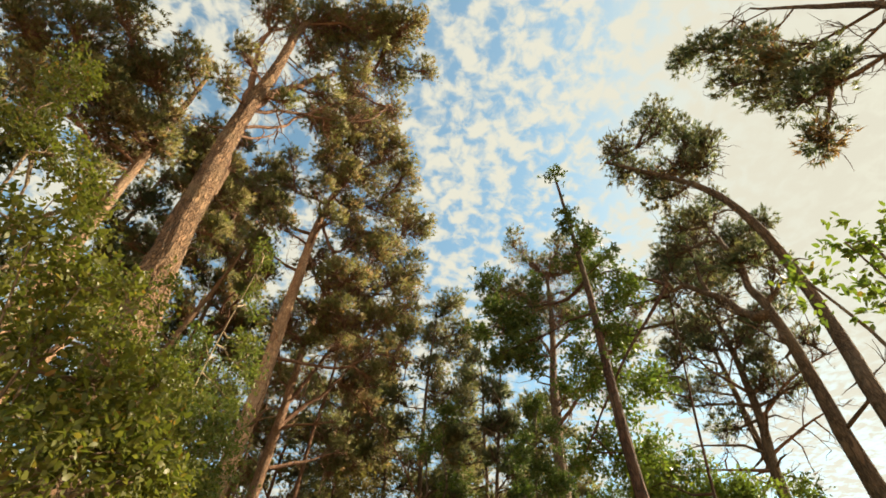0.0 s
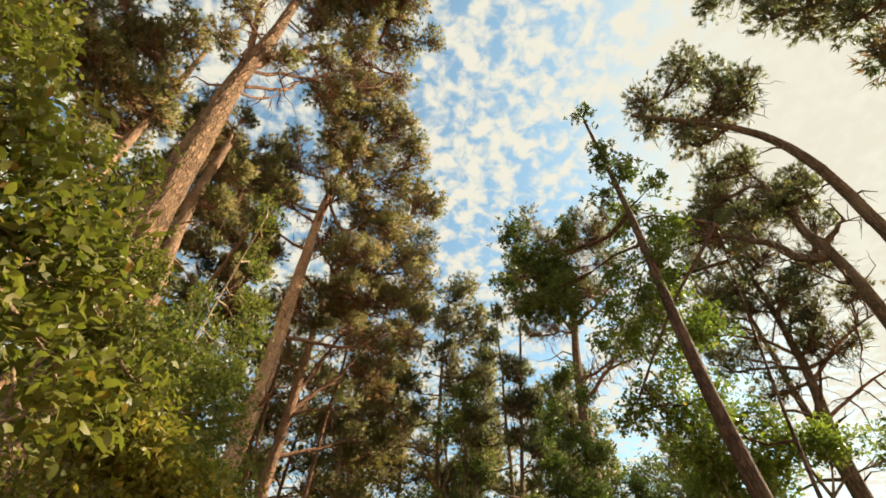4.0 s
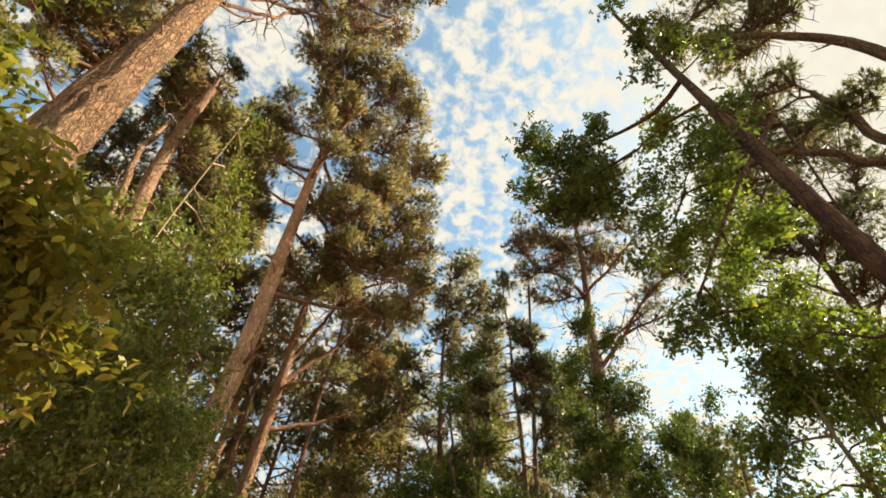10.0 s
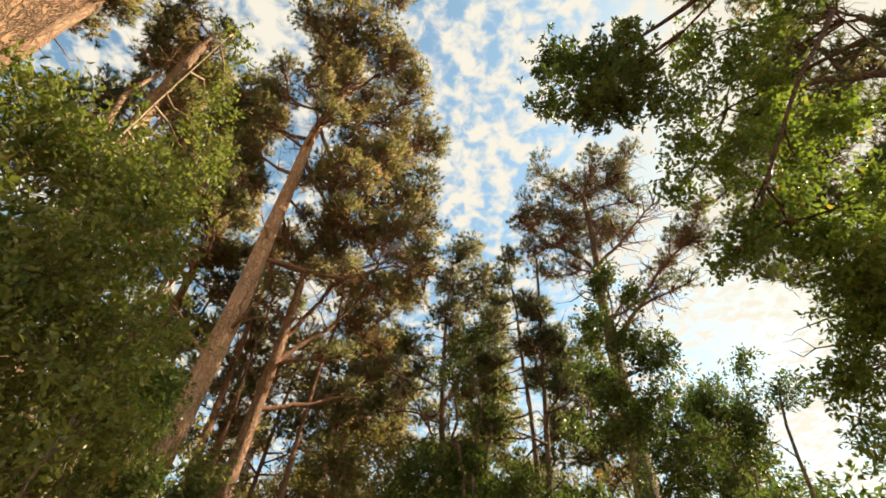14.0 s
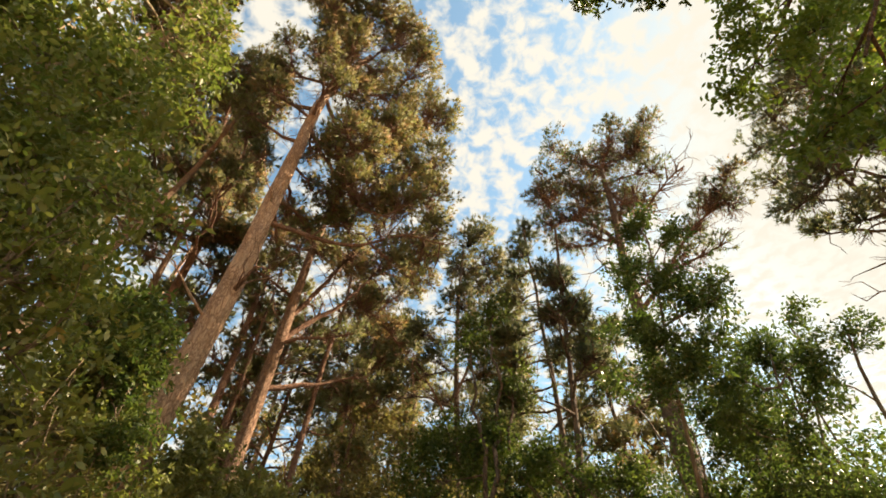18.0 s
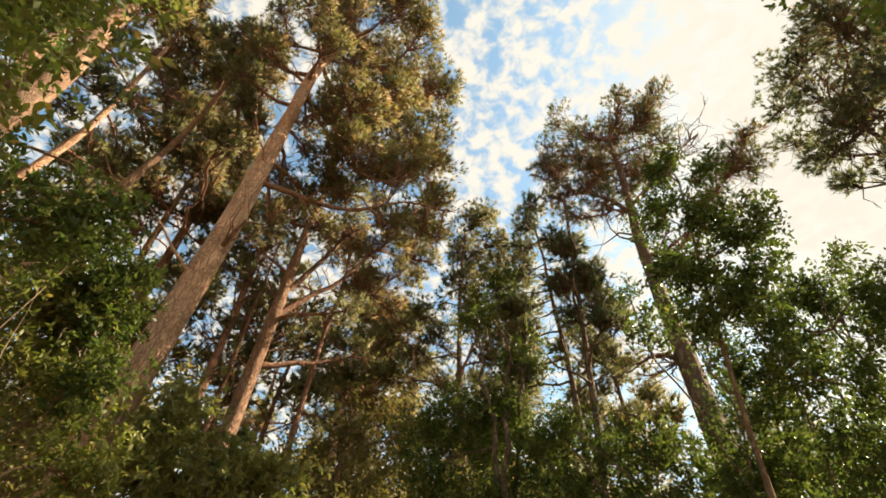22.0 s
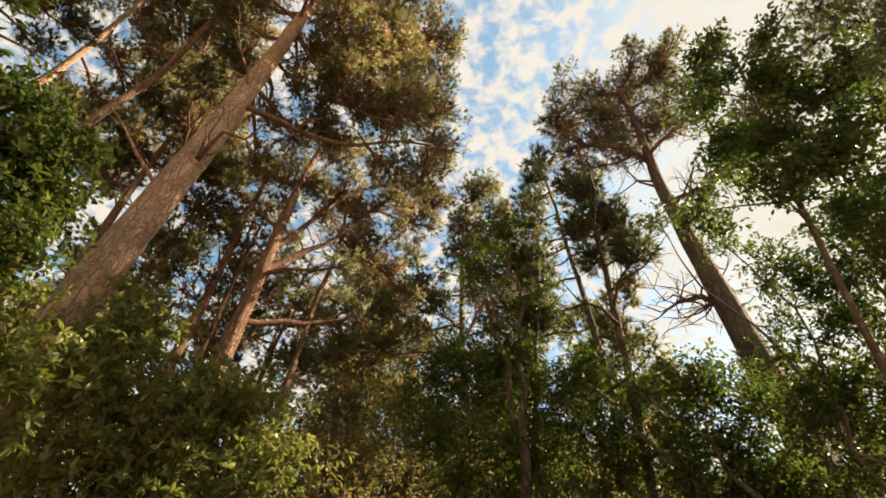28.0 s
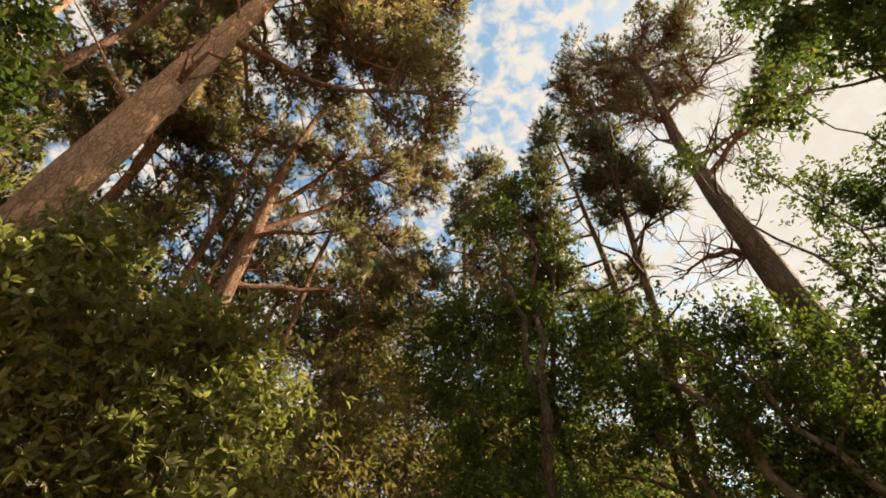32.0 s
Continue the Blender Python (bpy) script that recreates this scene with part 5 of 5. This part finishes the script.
pine("distant pine with a narrow pointed crown", [(-1.7, 32.5, 0), (-1.9, 32.3, 10), (-2.1, 32.0, 20), (-1.6, 31.4, 30)], 0.3, 0.05, LOBES_H, 22, BARK_DARK, NEEDLE_FAR, crown_from=0.45, stubs=14, density=0.8, needle=0.3, twiggy=2.5, main_r=0.09,
     mains=[[(-2.05, 30.6, 14.6), (-3.3, 29.9, 16.1), (-4.4, 29.8, 17.4)], [(-2.05, 30.7, 16.2), (-0.7, 30.0, 18.6), (-0.1, 29.9, 19.3)]])
pine("young spire-shaped pine with thin dark stem", [(1.7, 23.8, 0), (1.7, 23.7, 12), (1.62, 23.7, 21.8)], 0.16, 0.03, LOBES_P, 23, BARK_DARK, NEEDLE_BLUE, crown_from=0.5)
pine("thin half-dead pine with brown tufts", [(1.13, 23.18, 0), (1.82, 22.69, 8), (2.42, 22.27, 15), (2.7, 22.0, 19)], 0.15, 0.05, LOBES_G, 24, BARK_DARK, NEEDLE_BLUE, dead=0.4, twiggy=5, stubs=16, crown_from=0.5)
pine("leaning dead pine with a broken bare top", [(-17.0, 19.8, 0), (-15.6, 19.4, 10), (-13.5, 18.9, 18.6), (-11.4, 17.15, 23.0)], 0.34, 0.07, [], 25, BARK_MID, stubs=26)
pine("pine with brown-green crown among others", [(-24.0, 19.6, 0), (-21.9, 19.8, 10), (-18.7, 19.3, 20), (-17.2, 17.6, 28)], 0.4, 0.08, LOBES_L, 26, dead=0.3, density=0.75, needle=0.28, twiggy=3)
pine("tall pine standing back on the slope", [(-24, 33, 0), (-23.2, 32.2, 12), (-22.4, 31.3, 22), (-22, 31, 31)], 0.4, 0.1, LOBES_K, 27, dead=0.3, twiggy=2.5, density=0.5, needle=0.36)
pine("brown-stemmed pine in a group further back", [(-9.4, 37.0, 0), (-9.7, 37.8, 12), (-9.9, 38.4, 22), (-9.4, 38.6, 31)], 0.36, 0.07, LOBES_N1, 28, needles=NEEDLE_FAR, dead=0.35, twiggy=1.5, stubs=16, density=0.36, needle=0.42)
pine("dark-stemmed pine in a group further back", [(-5.6, 42.0, 0), (-5.8, 42.8, 14), (-5.8, 43.3, 32)], 0.36, 0.07, LOBES_T2, 29, BARK_DARK, NEEDLE_FAR, dead=0.3, twiggy=1.5, stubs=16, density=0.3, needle=0.46)
pine("pine at the back with thin brown crown", [(-16.5, 41, 0), (-16.7, 41.4, 14), (-16.8, 41.7, 32)], 0.36, 0.07, LOBES_T1, 30, needles=NEEDLE_FAR, dead=0.3, twiggy=1.5, stubs=14, density=0.3, needle=0.46)

# ---- leafy trees on the sunny side ----
broadleaf("ivy-leaved reddish snag with a bare pointed top", (2.8, 7.3), LOBES_R1 + LOBES_R1b, 41, 0.105, LEAF_DARK, BARK_SNAG, 2.8, 0.135, False, [(3.2, 7.42, 0), (2.89, 7.61, 5), (3.04, 7.92, 10), (3.0, 8.05, 14.4)], "broken_tree", rounded=True, whorl=True,
          mains=[[(3.05, 7.95, 9.9), (2.7, 8.5, 9.8), (2.1, 9.2, 10.2), (1.6, 9.7, 10.6)]])
broadleaf("dark broad-leaved tree overhanging the track", (4.6, 9.6), LOBES_R1c, 42, 0.115, LEAF_MID, BARK_SNAG, 1.3, 0.05, False, [(4.8, 9.6, 0), (4.9, 9.5, 5), (5.6, 9.1, 11.0)], rounded=True,
          mains=[[(5.6, 9.1, 11.0), (4.9, 9.25, 10.0), (4.16, 9.5, 9.0), (3.5, 10.0, 7.9), (3.0, 10.45, 7.0)]])
broadleaf("slender leafy tree with thin leaning stems", (2.9, 19.2), LOBES_N, 43, 0.1, LEAF_DARK, BARK_SMOOTH, 1.6, 0.075, False, [(2.9, 19.2, 0), (2.71, 17.32, 6), (2.95, 15.92, 10.5)], rounded=True)
broadleaf("leafy green tree against bright sky", (4.4, 17.5), LOBES_Q, 44, 0.105, LEAF_DARK, BARK_SMOOTH, 1.6, 0.09)
broadleaf("dense dark leafy tree beside the old pine", (5.8, 18.8), LOBES_QB, 48, 0.11, LEAF_DARK, BARK_SMOOTH, 1.1, 0.07, rounded=True)
broadleaf("leafy sunlit green tree", (5.4, 10.9), LOBES_Q2, 45, 0.1, LEAF_MID, BARK_SMOOTH, 1.5, 0.09)
broadleaf("leafy undergrowth tree among pines", (-0.7, 24.0), LOBES_V1, 46, 0.125, LEAF_DEEP, BARK_DARK, 1.2, 0.16)
broadleaf("dark leafy undergrowth tree beside an old pine", (4.4, 20.6), LOBES_V2, 47, 0.125, LEAF_DEEP, BARK_SMOOTH, 1.2, 0.13)

# ---- shrubs along the other side ----
broadleaf("tall leafy shrub with broad sunlit leaves", (-2.3, 2.9), LOBES_U0, 51, 0.067, LEAF_NEAR, BARK_SMOOTH, 1.5, 0.03, single=280, name="shrub", category="shrub", rounded=True)
broadleaf("tall shrub with bright green leaves and dry twigs", (-3.9, 3.9), LOBES_U1, 52, 0.062, LEAF_NEAR, BARK_SMOOTH, 1.2, 0.04, single=280, name="shrub", category="shrub", rounded=True)
broadleaf("green sapling thicket with pale stems", (-6.0, 9.6), LOBES_U2, 53, 0.125, LEAF_GLOSSY, PALE_TWIG, 0.8, 0.026, name="shrub", category="shrub")
broadleaf("slim sapling with a pale straight stem", (-5.66, 9.96), LOBES_U3, 54, 0.125, LEAF_GLOSSY, PALE_TWIG, 0.8, 0.035, trunk=[(-5.66, 9.96, 0), (-5.88, 9.95, 4), (-6.09, 9.92, 8), (-5.7, 9.6, 12)], name="shrub", category="shrub")
broadleaf("dense dark green shrub", (-4.7, 10.4), LOBES_U4, 55, 0.075, LEAF_GLOSSY, BARK_SMOOTH, 1.0, 0.04, name="shrub", category="shrub", rounded=True)
broadleaf("small dark leafy tree", (-7.1, 12.6), LOBES_U5, 56, 0.12, LEAF_DARK, BARK_SMOOTH, 1.2, 0.02, False, forks=2, name="shrub", category="shrub", rounded=True, whorl=True)
broadleaf("dark leafy shrub close beside a massive pine", (-8.3, 16.2), LOBES_U5b, 62, 0.11, LEAF_DARK, BARK_SMOOTH, 1.8, 0.02, False, name="shrub", category="shrub", rounded=True)
broadleaf("laurel-like shrub with pale sunlit leaves", (-8.2, 16.4), LOBES_U6, 57, 0.14, LEAF_GLOSSY, BARK_SMOOTH, 1.2, 0.018, False, name="shrub", category="shrub", rounded=True, whorl=True)
broadleaf("wide dense shrub under a massive pine", (-7.0, 19.9), LOBES_U7, 58, 0.16, LEAF_LAUREL, BARK_SMOOTH, 1.55, 0.04, name="shrub", category="shrub", rounded=True, whorl=True)
broadleaf("yellowing shrub low beside the track", (-3.3, 5.4), LOBES_UY, 59, 0.075, LEAF_YELLOW, BARK_SMOOTH, 1.3, 0.03, single=200, name="shrub", category="shrub", rounded=True)
broadleaf("open leafy sapling lit from behind", (3.7, 2.7), LOBES_W, 60, 0.09, LEAF_MID, BARK_SMOOTH, 0.5, 0.04, single=200, rounded=True)

broadleaf("thin open tree with sparse leaves against the light", (3.7, 19.4), LOBES_X, 61, 0.11, LEAF_DARK, BARK_SMOOTH, 0.85, 0.05, False)


# ---- the forest further off ----
def far_pine(seed, height):
    """A plain far pine: crown lobes all round the upper stem."""
    rng = np.random.default_rng(seed)
    lobes = []
    for i in range(15):
        z = height * (0.38 + 0.6 * i / 14)
        w = i * 2.4 + rng.uniform(-0.4, 0.4)
        out = height * 0.12 * (1.15 - 0.85 * i / 14) * rng.uniform(0.6, 1.2)
        lobes.append((math.cos(w) * out, math.sin(w) * out, z, rng.uniform(1.2, 1.7)))
    return pine("far pine with brown-green crown in the forest", [(0, 0, 0), (0.2, 0.1, height * 0.5), (0, 0.3, height)], 0.3, 0.06, lobes, seed, BARK_DARK, NEEDLE_FAR, 0.2, 0.2, 4, 0.3, 0.52, 0.3)


def slim_pine(seed, height):
    """A slender pine of the close stand: long bare stem, small thin crown."""
    rng = np.random.default_rng(seed)
    lobes = []
    for i in range(8):
        w = i * 2.4 + rng.uniform(-0.5, 0.5)
        out = rng.uniform(0.5, 1.7)
        lobes.append((math.cos(w) * out, math.sin(w) * out + 0.9, height * (0.62 + 0.38 * i / 7), rng.uniform(0.8, 1.15)))
    return pine("slender brown-stemmed pine with thin crown", [(0, 0, 0), (-0.2, 0.5, height * 0.5), (0.1, 1.0, height)], 0.17, 0.05, lobes, seed, BARK_LIMB, NEEDLE_FAR, 0.4, 0.3, 14, 0.5, 0.32, 1.5)


def far_leafy(seed, height, mat, label):
    rng = np.random.default_rng(seed)
    lobes = []
    for i in range(11):
        z = height * (0.45 + 0.5 * i / 10)
        w = i * 2.4
        out = height * 0.2 * (1.2 - 0.8 * i / 10) * rng.uniform(0.6, 1.1)
        lobes.append((math.cos(w) * out, math.sin(w) * out, z, rng.uniform(0.9, 1.3)))
    return broadleaf(label, (0, 0), lobes, seed, 0.26, mat, BARK_SMOOTH, 0.5, 0.1, False)


def scatter():
    rng = np.random.default_rng(77)
    kinds = [far_pine(71, 25.0), far_pine(72, 21.0)]
    slim = [slim_pine(75, 24.0), slim_pine(76, 21.0)]
    low = [far_leafy(73, 7.5, LEAF_DARK, "leafy understorey tree among the pines"), far_leafy(74, 9.0, LEAF_BROWN, "taller dull olive understorey tree among the pines")]
    dry = [far_leafy(78, 15.5, LEAF_BROWN, "dry brown scrub tree in sunlight further back")]
    tall = [far_leafy(79, 25.0, LEAF_BROWN, "tall dull brown-green tree of the wooded slope behind")]
    pines = [(-12, 46), (-2, 48), (1, 42), (5, 44), (9, 38), (-19, 42), (-29, 36), (-30, 27), (-24, 24), (-27, 17), (-23, 10), (15, 38), (-34, 20), (-21, 30)]
    leafy = [(6, 28.5), (-6, 30.5), (10.5, 21), (0, 30), (2.6, 29), (-9.5, 28), (9, 25.5), (-11, 31), (13, 22), (-3, 31), (8.2, 23.5), (-16, 27), (17, 21), (-15, 15), (13, 25), (-13, 22), (17, 14), (2.5, 30), (15, 9)]
    wood = [(-9, 45), (-5.4, 46.5), (-1.8, 45.5), (-12.6, 46), (2, 47), (5.6, 46), (-16, 45), (9.2, 44)]
    scrub = [(-5.4, 37.6), (-6.8, 33.5), (-4.2, 35.5), (-9.5, 35), (-12.5, 33.5), (-2, 37)]
    stand = [(-11.5, 26.5), (-13.2, 29.5), (-15.2, 32), (-10.8, 30.5), (-8.2, 32), (-16.5, 27.5), (-13.8, 24.5), (-19, 29)]
    for spots, forms, group in ((stand, slim, "slender pines of the stand"), (pines, kinds, "pines of the forest behind"), (leafy, low, "leafy understorey trees"), (scrub, dry, "dry scrub trees"), (wood, tall, "trees of the wooded slope")):
        for i, (x, y) in enumerate(spots):
            m = pose(x + rng.uniform(-1, 1), y + rng.uniform(-1, 1), 0, 0, 0, rng.uniform(0, 360))
            size = rng.uniform(0.85, 1.12)
            if i < len(forms):
                ob = forms[i]
                ob.matrix_basis = m
            else:
                ob = copy_thing(forms[i % len(forms)], m)
            ob.scale = (size, size, size)
            tagged(ob, group=group)


scatter()
